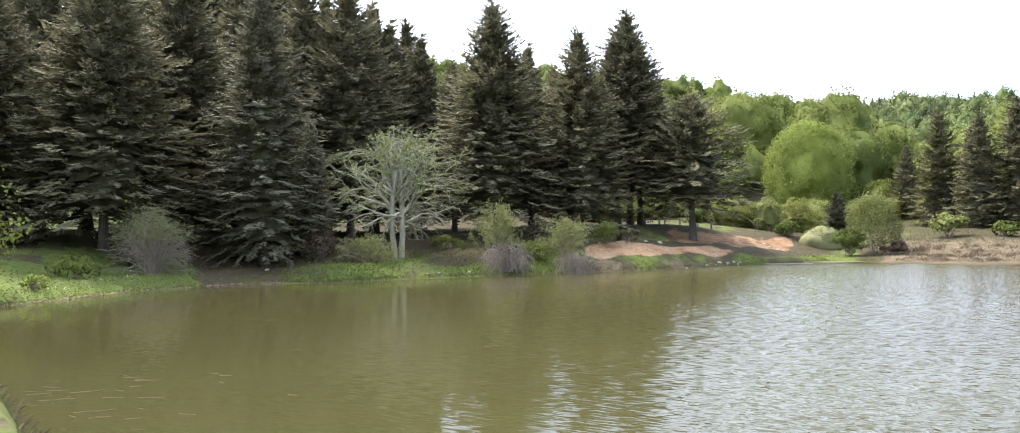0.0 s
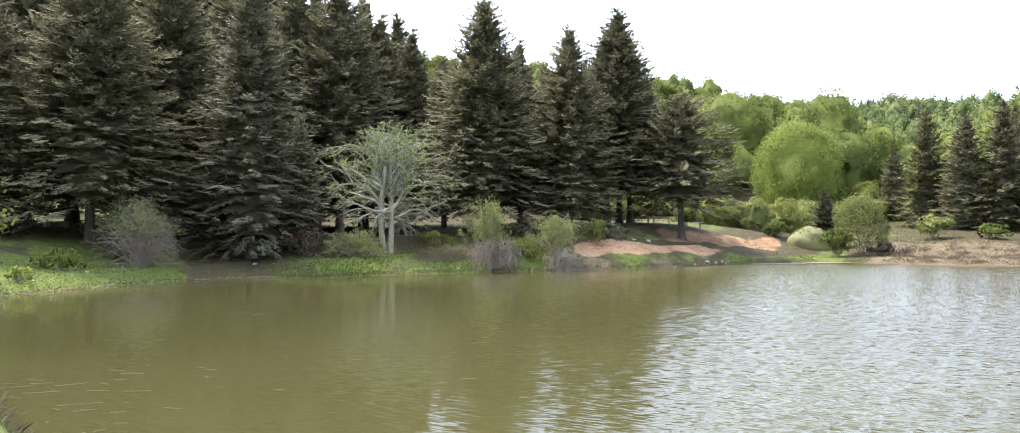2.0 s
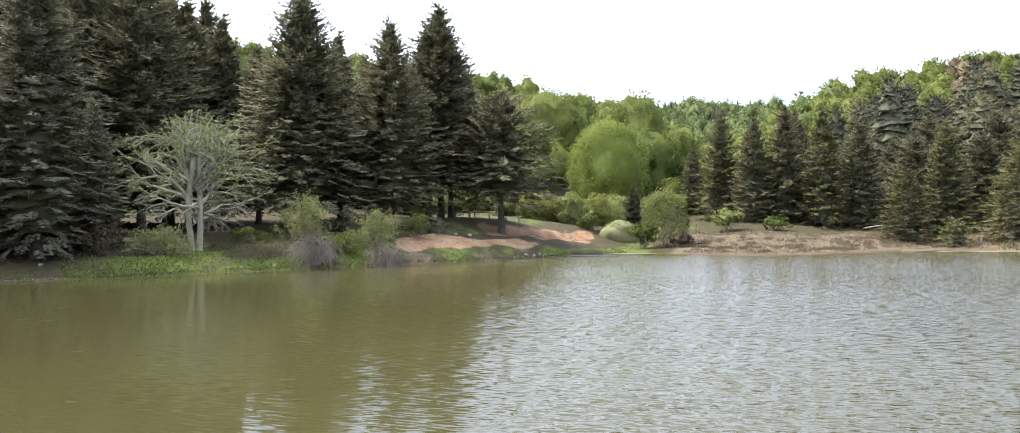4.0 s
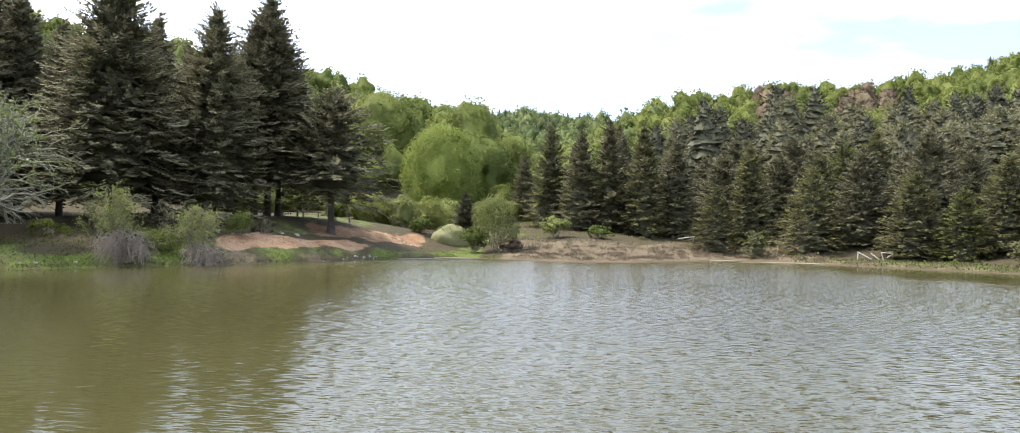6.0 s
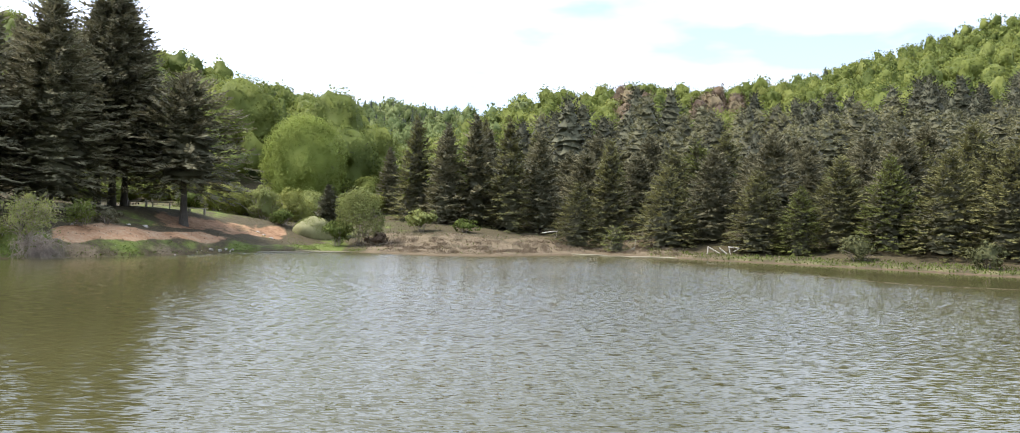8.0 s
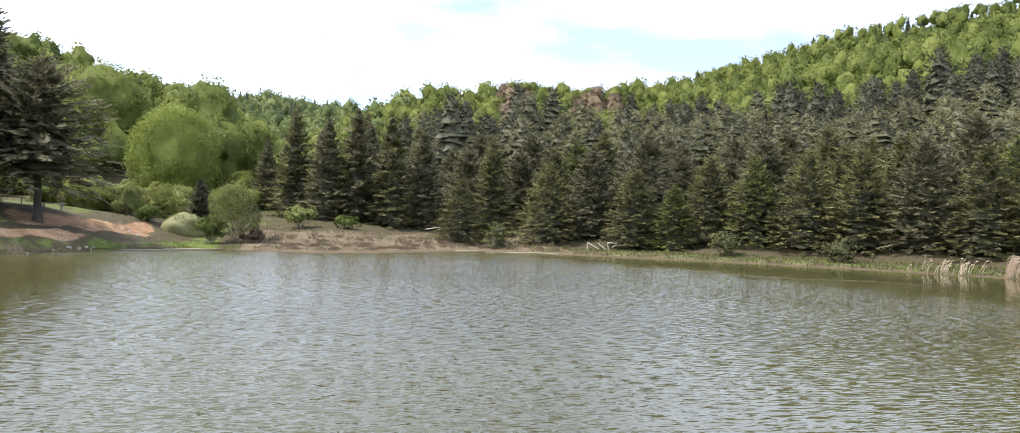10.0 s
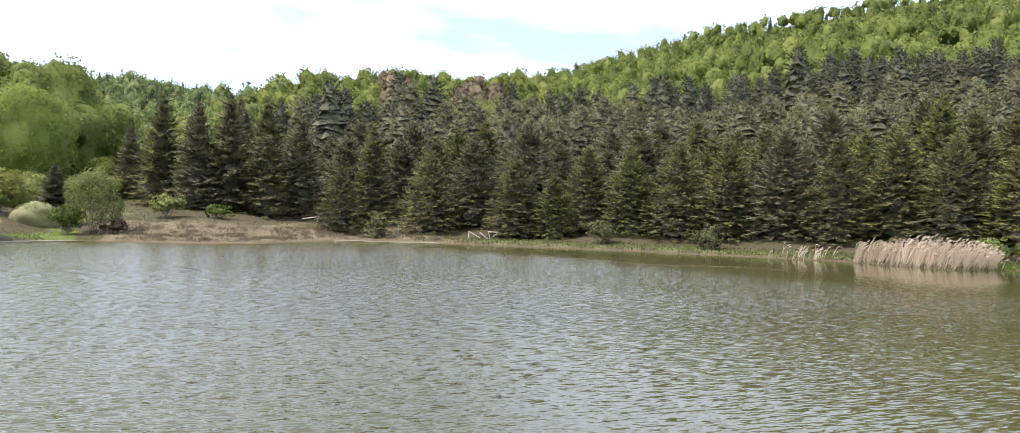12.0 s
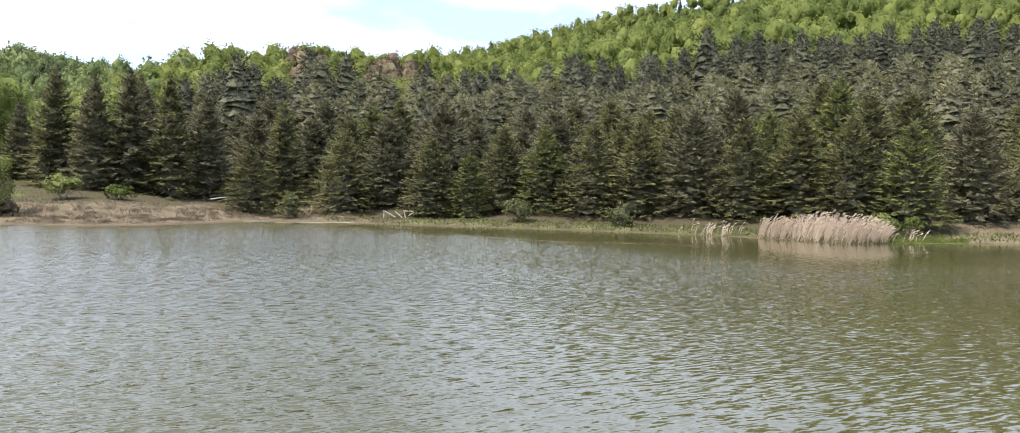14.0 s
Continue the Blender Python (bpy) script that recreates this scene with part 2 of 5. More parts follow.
PALE = leaf_material("young_pale_leaves", (0.15, 0.185, 0.06), (0.23, 0.27, 0.09), (0.33, 0.36, 0.14), 0.35)
BUDS = leaf_material("bare_budding_twigs", (0.09, 0.065, 0.045), (0.14, 0.10, 0.065), (0.19, 0.15, 0.085), 0.2)
# bluer than the nearer leaves: haze of distance mixed into the colour
FAR_WOOD = leaf_material("far_leaves", (0.11, 0.142, 0.05), (0.155, 0.19, 0.066), (0.205, 0.235, 0.09), 0.35, patch=0.03)
FAR_FIR = leaf_material("far_needles", (0.05, 0.06, 0.036), (0.075, 0.086, 0.05), (0.105, 0.115, 0.066), 0.15)
TURF = leaf_material("grass_blades", (0.082, 0.112, 0.024), (0.138, 0.176, 0.038), (0.205, 0.235, 0.065), 0.35, spread=0.2)
STRAW = leaf_material("dry_grass_blades", (0.12, 0.094, 0.062), (0.18, 0.143, 0.095), (0.25, 0.207, 0.145), 0.3, spread=0.14)
MARSH = leaf_material("marsh_straw_blades", (0.20, 0.155, 0.105), (0.30, 0.24, 0.165), (0.40, 0.33, 0.235), 0.3, spread=0.14)
REED = leaf_material("dry_reed_stalks", (0.47, 0.365, 0.265), (0.65, 0.53, 0.41), (0.79, 0.69, 0.56), 0.3)
BARK = rough_material("fir_bark", [(0.35, (0.045, 0.038, 0.03)), (0.65, (0.12, 0.105, 0.085))], 4, stretch=(3, 3, 0.6))
BARK_PALE = rough_material("pale_lichen_bark", [(0.35, (0.20, 0.195, 0.145)), (0.65, (0.42, 0.405, 0.31))], 7, stretch=(2, 2, 0.8))
TWIG = rough_material("grey_twigs", [(0.35, (0.17, 0.138, 0.108)), (0.65, (0.36, 0.30, 0.24))], 9)
TWIG_PALE = rough_material("pale_twigs", [(0.35, (0.24, 0.23, 0.17)), (0.65, (0.40, 0.39, 0.30))], 9)
PLANK = rough_material("weathered_planks", [(0.35, (0.38, 0.35, 0.29)), (0.65, (0.58, 0.54, 0.46))], 9, stretch=(1, 6, 6))
STONE = rough_material("pale_stone", [(0.35, (0.20, 0.18, 0.15)), (0.65, (0.42, 0.385, 0.33))], 3)
PETAL = rough_material("white_petals", [(0.3, (0.7, 0.7, 0.66)), (0.7, (0.85, 0.85, 0.8))], 3)
FOAM = rough_material("wet_mud", [(0.3, (0.14, 0.12, 0.075)), (0.7, (0.27, 0.24, 0.16))], 3)

# ---- plan ----
# bearings in degrees clockwise from +y, distances in metres from the standing place
FAR_AZ = [-86, -60, -40, -32.6, -29, -25.5, -18.0, -12.5, -8.6, 0.7, 9.9, 18.7, 22.8, 26, 30, 34, 38, 41, 45, 50, 58.7, 66, 74.5, 81, 86, 90.5, 100, 120, 140]
FAR_D = [24, 27, 37, 41.0, 44.3, 47.8, 52.0, 50.4, 52.2, 54.4, 58.9, 70, 73.5, 70, 66.5, 68, 74, 80, 77, 72, 67, 63, 59, 54, 58, 62, 55, 35, 12]
NEAR_AZ = [-86, -60, -40, -33, -32.3, -31.6, -30.6, -29, -25, 0, 40, 90, 140]
NEAR_D = [24, 23, 20, 16.2, 14.6, 13.0, 11.4, 10.2, 8.5, 6, 5, 5, 12]
# height of the land behind the shore at 4, 15 and 40 m from it
BASE_AZ = [-60, -30, -17, -8, 0, 8, 13, 19, 24, 30, 35, 40, 46, 60, 75, 86, 95]
BASE_4 = [1.2, 0.7, 0.8, 1.3, 1.6, 1.9, 1.7, 0.8, 0.45, 0.4, 0.4, 0.5, 0.5, 0.4, 0.35, 0.35, 0.6]
BASE_15 = [2.8, 2.4, 2.2, 2.6, 3.3, 3.4, 3.3, 2.4, 1.6, 1.7, 1.6, 1.6, 1.8, 1.8, 1.8, 1.6, 1.6]
BASE_40 = [5, 4.2, 3.6, 3.5, 4, 4.2, 4.2, 4, 4, 4, 4, 5, 5.5, 6, 6, 6, 5]
# hills: height of the trees on top, start and crest distance, then bearings and crest angles (treetops) in degrees
HILLS = [
    (5.2, 100, 200, [-180, -60, -5, 3, 11.6, 14.7, 17.3, 19.6, 21.5, 23, 25, 28, 31, 180], [8, 13, 12.9, 12.0, 11.1, 10.1, 9.0, 9.2, 9.2, 8.4, 7.0, 4.5, 3.0, 3.0]),
    (13.0, 260, 650, [-180, 12, 20, 23, 26.5, 29, 32.8, 36, 42, 60, 180], [1.5, 7, 8.0, 8.5, 8.7, 8.5, 8.0, 7.4, 6.5, 3, 1.5]),
    (4.9, 100, 230, [-180, 26, 28, 31, 33, 37, 41.5, 45, 50, 53, 58, 90, 120, 180], [1, 3.5, 4.8, 6.6, 7.7, 8.9, 9.7, 10.2, 9.8, 9.6, 9.3, 9.3, 9, 8]),
    (4.4, 105, 420, [-180, 42, 46, 50, 54, 59.5, 66, 71, 77.6, 95, 120, 180], [1, 5, 7, 9.0, 10.0, 11.6, 13.0, 13.6, 14.5, 15.2, 14, 8]),
]


def far(az):
    return np.interp(az, FAR_AZ, FAR_D)


def near(az):
    return np.interp(az, NEAR_AZ, NEAR_D)


def smooth(x):
    x = np.clip(x, 0, 1)
    return x * x * (3 - 2 * x)


def rolling(x, y, size, seed=0.0):
    """Cheap uneven ground: a few crossed sines, about -1 to 1."""
    x, y = x / size, y / size
    return (np.sin(1.7 * x + 2.3 * y + seed) + np.sin(3.1 * x - 1.9 * y + 1.3 + seed) + np.sin(-2.2 * x + 4.3 * y + 4.1 + seed) * 0.7 + np.sin(6.3 * x + 5.1 * y + seed * 2) * 0.4) / 3.1


def height(az, d):
    """The lie of the land in metres over the water."""
    az, d = np.broadcast_arrays(np.asarray(az, float), np.asarray(d, float))
    x, y = d * np.sin(np.radians(az)), d * np.cos(np.radians(az))
    f, n = far(az), near(az)
    wet = (az > -86) & (az < 140)
    s = d - f
    z4, z15, z40 = (np.interp(az, BASE_AZ, t) for t in (BASE_4, BASE_15, BASE_40))
    land = np.where(s < 4, 0.03 + (z4 - 0.03) * np.clip(s / 4, 0, 1) ** 0.8, np.where(s < 15, z4 + (z15 - z4) * smooth((s - 4) / 11), z15 + (z40 - z15) * np.clip((s - 15) / 25, 0, 1)))
    land = land + rolling(x, y, 5.0) * 0.16 * np.clip(s / 4, 0, 1) + rolling(x, y, 14.0, 2.0) * 0.3 * np.clip(s / 10 - 0.2, 0, 1)
    gully = smooth((az - 4) / 2) * smooth((21 - az) / 2) * smooth((s - 1) / 1.5) * smooth((15 - s) / 3)
    land = land + gully * (0.13 * rolling(x, y, 1.5, 7.0) + 0.22 * rolling(x, y, 3.6, 1.5))
    rise = np.zeros_like(d)
    for trees, start, crest, bearings, angles in HILLS:
        top = np.maximum(crest * np.tan(np.radians(np.interp(az, bearings, angles))) + EYE - trees - z40, 0)
        up = np.clip((d - start) / (crest - start), 0, 1)
        back = np.clip((d - crest) / (crest * 0.9), 0, 1)
        rise = np.maximum(rise, top * (0.35 * up * up + 0.65 * up - 0.7 * smooth(back)))
    land = land + rise + rolling(x, y, 45.0, 5.0) * 2.0 * np.clip((d - 130) / 120, 0, 1)
    bed = -np.minimum(np.minimum(-s, d - n) * 0.16 + 0.04, 1.3)
    bank = np.minimum(0.03 + (n - d) * 0.2, 1.0)
    dry_side = np.clip(1.0 + (d - 15) * 0.03, 1.0, 6.0) + rise
    z = np.where(s >= 0, land, np.where(d > n, bed, bank))
    return np.where(wet, z, dry_side)


def spot(az, d, lift=0.0):
    """A place on the ground by bearing and distance."""
    return Vector((d * math.sin(radians(az)), d * math.cos(radians(az)), float(height(az, d)) + lift))


# ---- mesh helpers ----


def mesh_of(name, verts, faces, mat, smooth_shade=False, normals=None):
    me = bpy.data.meshes.new(name)
    verts = np.asarray(verts, np.float32)
    faces = np.asarray(faces, np.int32)
    k = faces.shape[1]
    me.vertices.add(len(verts))
    me.vertices.foreach_set("co", verts.ravel())
    me.loops.add(faces.size)
    me.loops.foreach_set("vertex_index", faces.ravel())
    me.polygons.add(len(faces))
    me.polygons.foreach_set("loop_start", np.arange(0, faces.size, k, dtype=np.int32))
    me.polygons.foreach_set("loop_total", np.full(len(faces), k, np.int32))
    if smooth_shade:
        me.polygons.foreach_set("use_smooth", np.ones(len(faces), bool))
    me.update(calc_edges=True)
    me.validate()
    me.materials.append(mat)
    if normals is not None:
        me.polygons.foreach_set("use_smooth", np.ones(len(me.polygons), bool))
        me.normals_split_custom_set_from_vertices(np.asarray(normals, float).tolist())
    return me


def piece(name, me, parent=None, label=""):
    ob = new(name, me)
    if parent:
        ob.parent = parent
    return tagged(ob, label)


def part(name, bm, mat, parent, label=""):
    me = bpy.data.meshes.new(name)
    bm.to_mesh(me)
    bm.free()
    me.materials.append(mat)
    return piece(name, me, parent, label)


def holder(name, place, label, category, group="", turn=0.0, scale=1.0):
    ob = new(name)
    ob.location, ob.rotation_euler, ob.scale = place, (0, 0, turn), (scale, scale, scale)
    return tagged(ob, label, category, group)


def unit(v):
    return v / np.maximum(np.linalg.norm(v, axis=-1, keepdims=True), 1e-9)


def sprays(base, way, up, length, width, sag=0.12):
    """Folded pointed sprays (two triangles each) from base along way; up is the side that sees the sky."""
    way = unit(way)
    side = unit(np.cross(way, up))
    up = np.cross(side, way)
    length, width = np.asarray(length)[:, None], np.asarray(width)[:, None]
    mid = base + way * length * 0.45 - up * width * 0.25
    tip = base + way * length - np.array([0, 0, 1.0]) * length * sag
    v = np.stack([base, mid - side * width * 0.5, tip, mid + side * width * 0.5], 1).reshape(-1, 3)
    i = np.arange(len(base))[:, None] * 4
    return v, np.concatenate([i + np.array([0, 1, 2]), i + np.array([0, 2, 3])], 0)


def cards(centre, normal, size, rng):
    """Small leaf clumps: uneven four-cornered leaves, bent along the middle."""
    n = len(centre)
    normal = unit(normal)
    a = unit(np.cross(normal, rng.normal(size=(n, 3))))
    b = np.cross(normal, a)
    s = np.asarray(size)[:, None]
    w = rng.uniform(0.55, 1.0, (n, 1))
    bend = normal * s * rng.uniform(-0.35, 0.1, (n, 1))
    v = np.stack([centre - a * s, centre - b * s * w + bend, centre + a * s * rng.uniform(0.7, 1.1, (n, 1)), centre + b * s * w + bend], 1).reshape(-1, 3)
    i = np.arange(n)[:, None] * 4
    return v, np.concatenate([i + np.array([0, 1, 2]), i + np.array([0, 2, 3])], 0)


def tubes(p0, p1, r0, r1, sides=3):
    """Tapered sticks between pairs of points."""
    p0, p1 = np.asarray(p0, float), np.asarray(p1, float)
    ax = unit(p1 - p0)
    ref = np.where(np.abs(ax[:, 2:3]) > 0.9, np.array([[1.0, 0, 0]]), np.array([[0, 0, 1.0]]))
    a = unit(np.cross(ax, ref))
    b = np.cross(ax, a)
    ang = np.arange(sides) * 2 * math.pi / sides
    ring = a[:, None] * np.cos(ang)[None, :, None] + b[:, None] * np.sin(ang)[None, :, None]
    v = np.concatenate([p0[:, None] + ring * np.asarray(r0)[:, None, None], p1[:, None] + ring * np.asarray(r1)[:, None, None]], 1).reshape(-1, 3)
    i = np.arange(len(p0))[:, None] * 2 * sides
    f = [i + np.array([k, (k + 1) % sides, sides + (k + 1) % sides, sides + k]) for k in range(sides)]
    return v, np.concatenate(f, 0)


def toned(name, chunks, mat, rng):
    """Many trees as one mesh; each keeps a tone of its own, -1 to 1, in an attribute."""
    soft = np.concatenate([c[2] for c in chunks]) if len(chunks[0]) > 2 else None
    me = mesh_of(name, *joined([c[:2] for c in chunks]), mat, normals=soft)
    tone = np.concatenate([np.full(len(c[0]), rng.uniform(-1, 1)) for c in chunks]).astype(np.float32)
    me.attributes.new("tone", "FLOAT", "POINT").data.foreach_set("value", tone)
    return me


def joined(chunks):
    vs, fs, n = [], [], 0
    for v, f in chunks:
        vs.append(v)
        fs.append(f + n)
        n += len(v)
    return np.concatenate(vs), np.concatenate(fs)


# ---- trees ----


def trunk_mesh(name, h, r, rng, mat, sides=9, lean=0.15, flare=1.5):
    rings = 9
    v, f = [], []
    ph = rng.uniform(0, 6.28)
    for k in range(rings):
        t = k / (rings - 1)
        t = t ** 1.4
        rad = r * (1 - 0.93 * t) * (1 + (flare - 1) * math.exp(-t * 25))
        cx, cy = lean * math.sin(2.2 * t + ph) - lean * math.sin(ph), lean * math.cos(1.7 * t + ph) - lean * math.cos(ph)
        for j in range(sides):
            a = 2 * math.pi * j / sides
            q = rad * (1 + 0.12 * math.sin(3 * a + ph))
            v.append((cx + q * math.cos(a), cy + q * math.sin(a), -0.4 * (k == 0) + t * h))
    for k in range(rings - 1):
        for j in range(sides):
            f.append((k * sides + j, k * sides + (j + 1) % sides, (k + 1) * sides + (j + 1) % sides, (k + 1) * sides + j))
    return mesh_of(name, v, f, mat, True)


def fir_crown(h, r, rng, bare, gap, spacing, pairs, power=0.8, ragged=0.22, thin=0.0, droop=0.0, twig=0.6, upturn=0.3, weep=0.2, slim=0.34, mess=0.2):
    """Tiers of boughs; each bough is a flat fan of roof-shaped twigs at its outer end, tip turned up."""
    zs = []
    z = bare * h
    while z < h * 0.96:
        zs.append(z)
        z += gap * (1.0 - 0.5 * z / h)
    B, W, U, L, Q = [], [], [], [], []
    sector = rng.uniform(0.86, 1.12, 24)
    for z in zs:
        t = float(np.clip((z - bare * h) / (h * (1 - bare)), 0, 1))
        reach = r * ((1 - t) ** power) * (1 - 0.22 * math.exp(-t * 14)) * rng.uniform(0.9, 1.1) + 0.14
        n = max(5, int(round(6.283 * reach * 0.8 / spacing)))
        ph = rng.uniform(0, 6.28) + np.arange(n) * 6.283 / n + rng.normal(0, 1.2 / n, n)
        ln = reach * rng.uniform(1 - ragged, 1 + ragged * 0.8, n) * sector[(ph / 6.2832 * 24).astype(int) % 24]
        tilt = np.radians(-10 - droop + (48 + droop) * t + rng.normal(0, 9, n))
        zj = rng.normal(0, 0.5, n) * gap
        out = np.stack([np.cos(ph), np.sin(ph), np.zeros(n)], 1)
        cross = np.stack([-np.sin(ph), np.cos(ph), np.zeros(n)], 1)
        way = out * np.cos(tilt)[:, None] + np.array([0, 0, 1.0]) * np.sin(tilt)[:, None]
        roll = cross * rng.normal(0, 0.35, (n, 1))
        size = twig * min(1.0, 0.45 + reach * 0.4) * rng.uniform(0.7, 1.35, n)
        for k in range(2 * pairs + 1):
            sgn = 0 if k == 0 else (1 if k % 2 else -1)
            j = (k - 1) // 2
            back = 0.75 * size if k == 0 else size * (0.45 + 0.5 * (j + rng.uniform(0.0, 0.7, n)))
            u0 = np.clip(1 - back / ln, 0.12, 1)
            lk = np.minimum(size * (1.0 if k == 0 else min(0.8 + 0.1 * j, 1.2)) * rng.uniform(0.75, 1.25, n), ln)
            swing = sgn * np.radians(rng.uniform(30, 58, n))
            w = way * np.cos(swing)[:, None] + cross * np.sin(swing)[:, None] + rng.normal(0, 0.07, (n, 3))
            w[:, 2] += upturn if k == 0 else upturn * 0.7 - weep * min(0.4 + 0.2 * j, 1.3)
            base = np.array([0, 0, z]) + way * (ln * u0)[:, None]
            base[:, 2] += zj - 0.05 * ln * u0 * u0 + rng.normal(0, 0.05, n)
            face = np.array([0, 0, 1.0]) + out * 0.4 + roll + rng.normal(0, mess, (n, 3))
            B.append(base), W.append(w), U.append(face), L.append(lk), Q.append(lk * slim * rng.uniform(0.8, 1.3, n))
    top = 5
    B.append(np.stack([np.zeros(top), np.zeros(top), h * np.linspace(0.92, 0.965, top)], 1))
    W.append(np.stack([rng.normal(0, 0.16, top), rng.normal(0, 0.16, top), np.ones(top)], 1))
    U.append(rng.normal(size=(top, 3)) * np.array([1, 1, 0.1]))
    L.append(np.full(top, h * 0.05)), Q.append(np.full(top, h * 0.009))
    B, W, U, L, Q = (np.concatenate(q) for q in (B, W, U, L, Q))
    if thin > 0:
        keep = rng.uniform(size=len(B)) > thin
        B, W, U, L, Q = B[keep], W[keep], U[keep], L[keep], Q[keep]
    return sprays(B, W, U, L, Q, sag=0.06)


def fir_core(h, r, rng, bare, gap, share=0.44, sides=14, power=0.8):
    """An added core filling the crown: jagged skirts, one over the other."""
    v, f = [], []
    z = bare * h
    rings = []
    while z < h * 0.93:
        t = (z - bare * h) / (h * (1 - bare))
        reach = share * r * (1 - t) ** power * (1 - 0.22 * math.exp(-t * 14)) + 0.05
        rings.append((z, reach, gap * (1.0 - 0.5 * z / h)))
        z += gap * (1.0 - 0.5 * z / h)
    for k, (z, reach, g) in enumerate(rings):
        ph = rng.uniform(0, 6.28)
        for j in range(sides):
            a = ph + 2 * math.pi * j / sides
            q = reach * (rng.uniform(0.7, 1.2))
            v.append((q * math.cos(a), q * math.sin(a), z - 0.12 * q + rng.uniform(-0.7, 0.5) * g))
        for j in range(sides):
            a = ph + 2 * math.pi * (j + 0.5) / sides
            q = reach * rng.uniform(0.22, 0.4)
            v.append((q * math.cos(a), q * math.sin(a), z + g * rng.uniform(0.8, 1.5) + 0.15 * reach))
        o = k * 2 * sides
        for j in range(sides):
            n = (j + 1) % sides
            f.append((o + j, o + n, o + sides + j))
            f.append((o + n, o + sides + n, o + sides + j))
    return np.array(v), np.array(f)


def fir_limbs(h, r, rng, bare, gap, count):
    """Dead and living limb wood that shows between the boughs."""
    z = rng.uniform(max(bare * h - 1.0, 0.5), h * 0.7, count)
    ph = rng.uniform(0, 6.28, count)
    ln = r * (1 - z / h) * rng.uniform(0.5, 0.9, count)
    p0 = np.stack([0 * z, 0 * z, z], 1)
    p1 = p0 + np.stack([np.cos(ph) * ln, np.sin(ph) * ln, -0.15 * ln], 1)
    return tubes(p0, p1, np.full(count, 0.035), np.full(count, 0.012))


def make_fir(seed, h, r, mat, label, group, bare=0.04, gap=0.5, spacing=0.9, pairs=5, trunk=None, limbs=60, name="fir_tree", **more):
    rng = np.random.default_rng(seed)
    ob = holder(name, (0, 0, 0), label, "tree", group)
    piece("trunk", trunk_mesh("trunk", h * 0.97, trunk or h * 0.014, rng, BARK), ob)
    if limbs:
        tagged(piece("branch_wood", mesh_of("branch_wood", *fir_limbs(h, r, rng, bare, gap, limbs), BARK), ob), kind="stuff")
    shape = more.get("power", 0.8)
    # inner twigs and core: their darker needle colour paints the crown's inner shade
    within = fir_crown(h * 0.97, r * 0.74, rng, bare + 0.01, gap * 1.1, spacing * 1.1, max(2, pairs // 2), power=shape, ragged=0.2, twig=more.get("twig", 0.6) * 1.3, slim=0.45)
    piece("inner_crown", mesh_of("inner_crown", *joined([within, fir_core(h, r, rng, bare, gap, power=shape)]), FIR_INNER_SHADED), ob)
    piece("crown", mesh_of("crown", *fir_crown(h, r, rng, bare, gap, spacing, pairs, **more), mat), ob)
    return ob


def ball(level):
    bm = bmesh.new()
    bmesh.ops.create_icosphere(bm, subdivisions=level, radius=1.0)
    v = np.array([q.co[:] for q in bm.verts])
    f = np.array([[q.index for q in p.verts] for p in bm.faces])
    bm.free()
    return unit(v), f


BALLS = {k: ball(k) for k in (1, 2, 3, 4)}


def leaf_dome(rng, centre, radii, lumps, per_lump, size, flat=0.35, hug=(0.55, 0.86), lump=(0.24, 0.42), lift=0.35, wild=0.45, close=0, fill=0.9):
    """A broadleaf crown: leaf clumps over the outer side of many overlapping boughs, and, where close, the dense foliage behind them."""
    centre, radii = np.asarray(centre, float), np.asarray(radii, float)
    dirs = unit(rng.normal(size=(lumps, 3)) + np.array([0, 0, lift]))
    dirs[:, 2] = np.where(dirs[:, 2] < -flat, -dirs[:, 2], dirs[:, 2])
    away = dirs * rng.uniform(*hug, (lumps, 1))
    share = rng.uniform(*lump, lumps)
    lc = centre + away * radii
    lr = radii.mean() * share
    q = unit(rng.normal(size=(lumps, per_lump, 3)) + 0.55 * dirs[:, None])
    p = lc[:, None] + q * (lr[:, None] * rng.uniform(0.72 if not close else 0.7, 1.0 if not close else 1.1, (lumps, per_lump)))[:, :, None] * np.array([1, 1, 0.8])
    nrm = q + rng.normal(0, wild, q.shape) + np.array([0, 0, 0.25])
    p, nrm = p.reshape(-1, 3), nrm.reshape(-1, 3)
    round_out = unit(q.reshape(-1, 3) * 0.4 + unit((p - centre) / radii) * 0.6 + rng.normal(0, 0.4, p.shape) + np.array([0, 0, 0.25]))
    v, f = cards(p, nrm, size * rng.uniform(0.6, 1.3, len(p)), rng)
    soft = np.repeat(round_out, 4, 0)
    if close:
        u, hf = BALLS[close]
        along = u @ away.T
        inside = along ** 2 - (away ** 2).sum(1) + share ** 2
        out = np.where(inside > 0, along + np.sqrt(np.maximum(inside, 0)), 0)
        best = out.argmax(1)
        far_out = np.maximum(out.max(1), 0.55) * fill * rng.uniform(0.96, 1.04, len(u))
        hv = u * far_out[:, None]
        hn = unit(unit(hv - away[best]) * 0.35 + u * 0.6 + rng.normal(0, 0.25, u.shape) + np.array([0, 0, 0.2]))
        v, f, soft = np.concatenate([v, hv * radii + centre]), np.concatenate([f, hf + len(v)]), np.concatenate([soft, hn])
    return v, f, soft


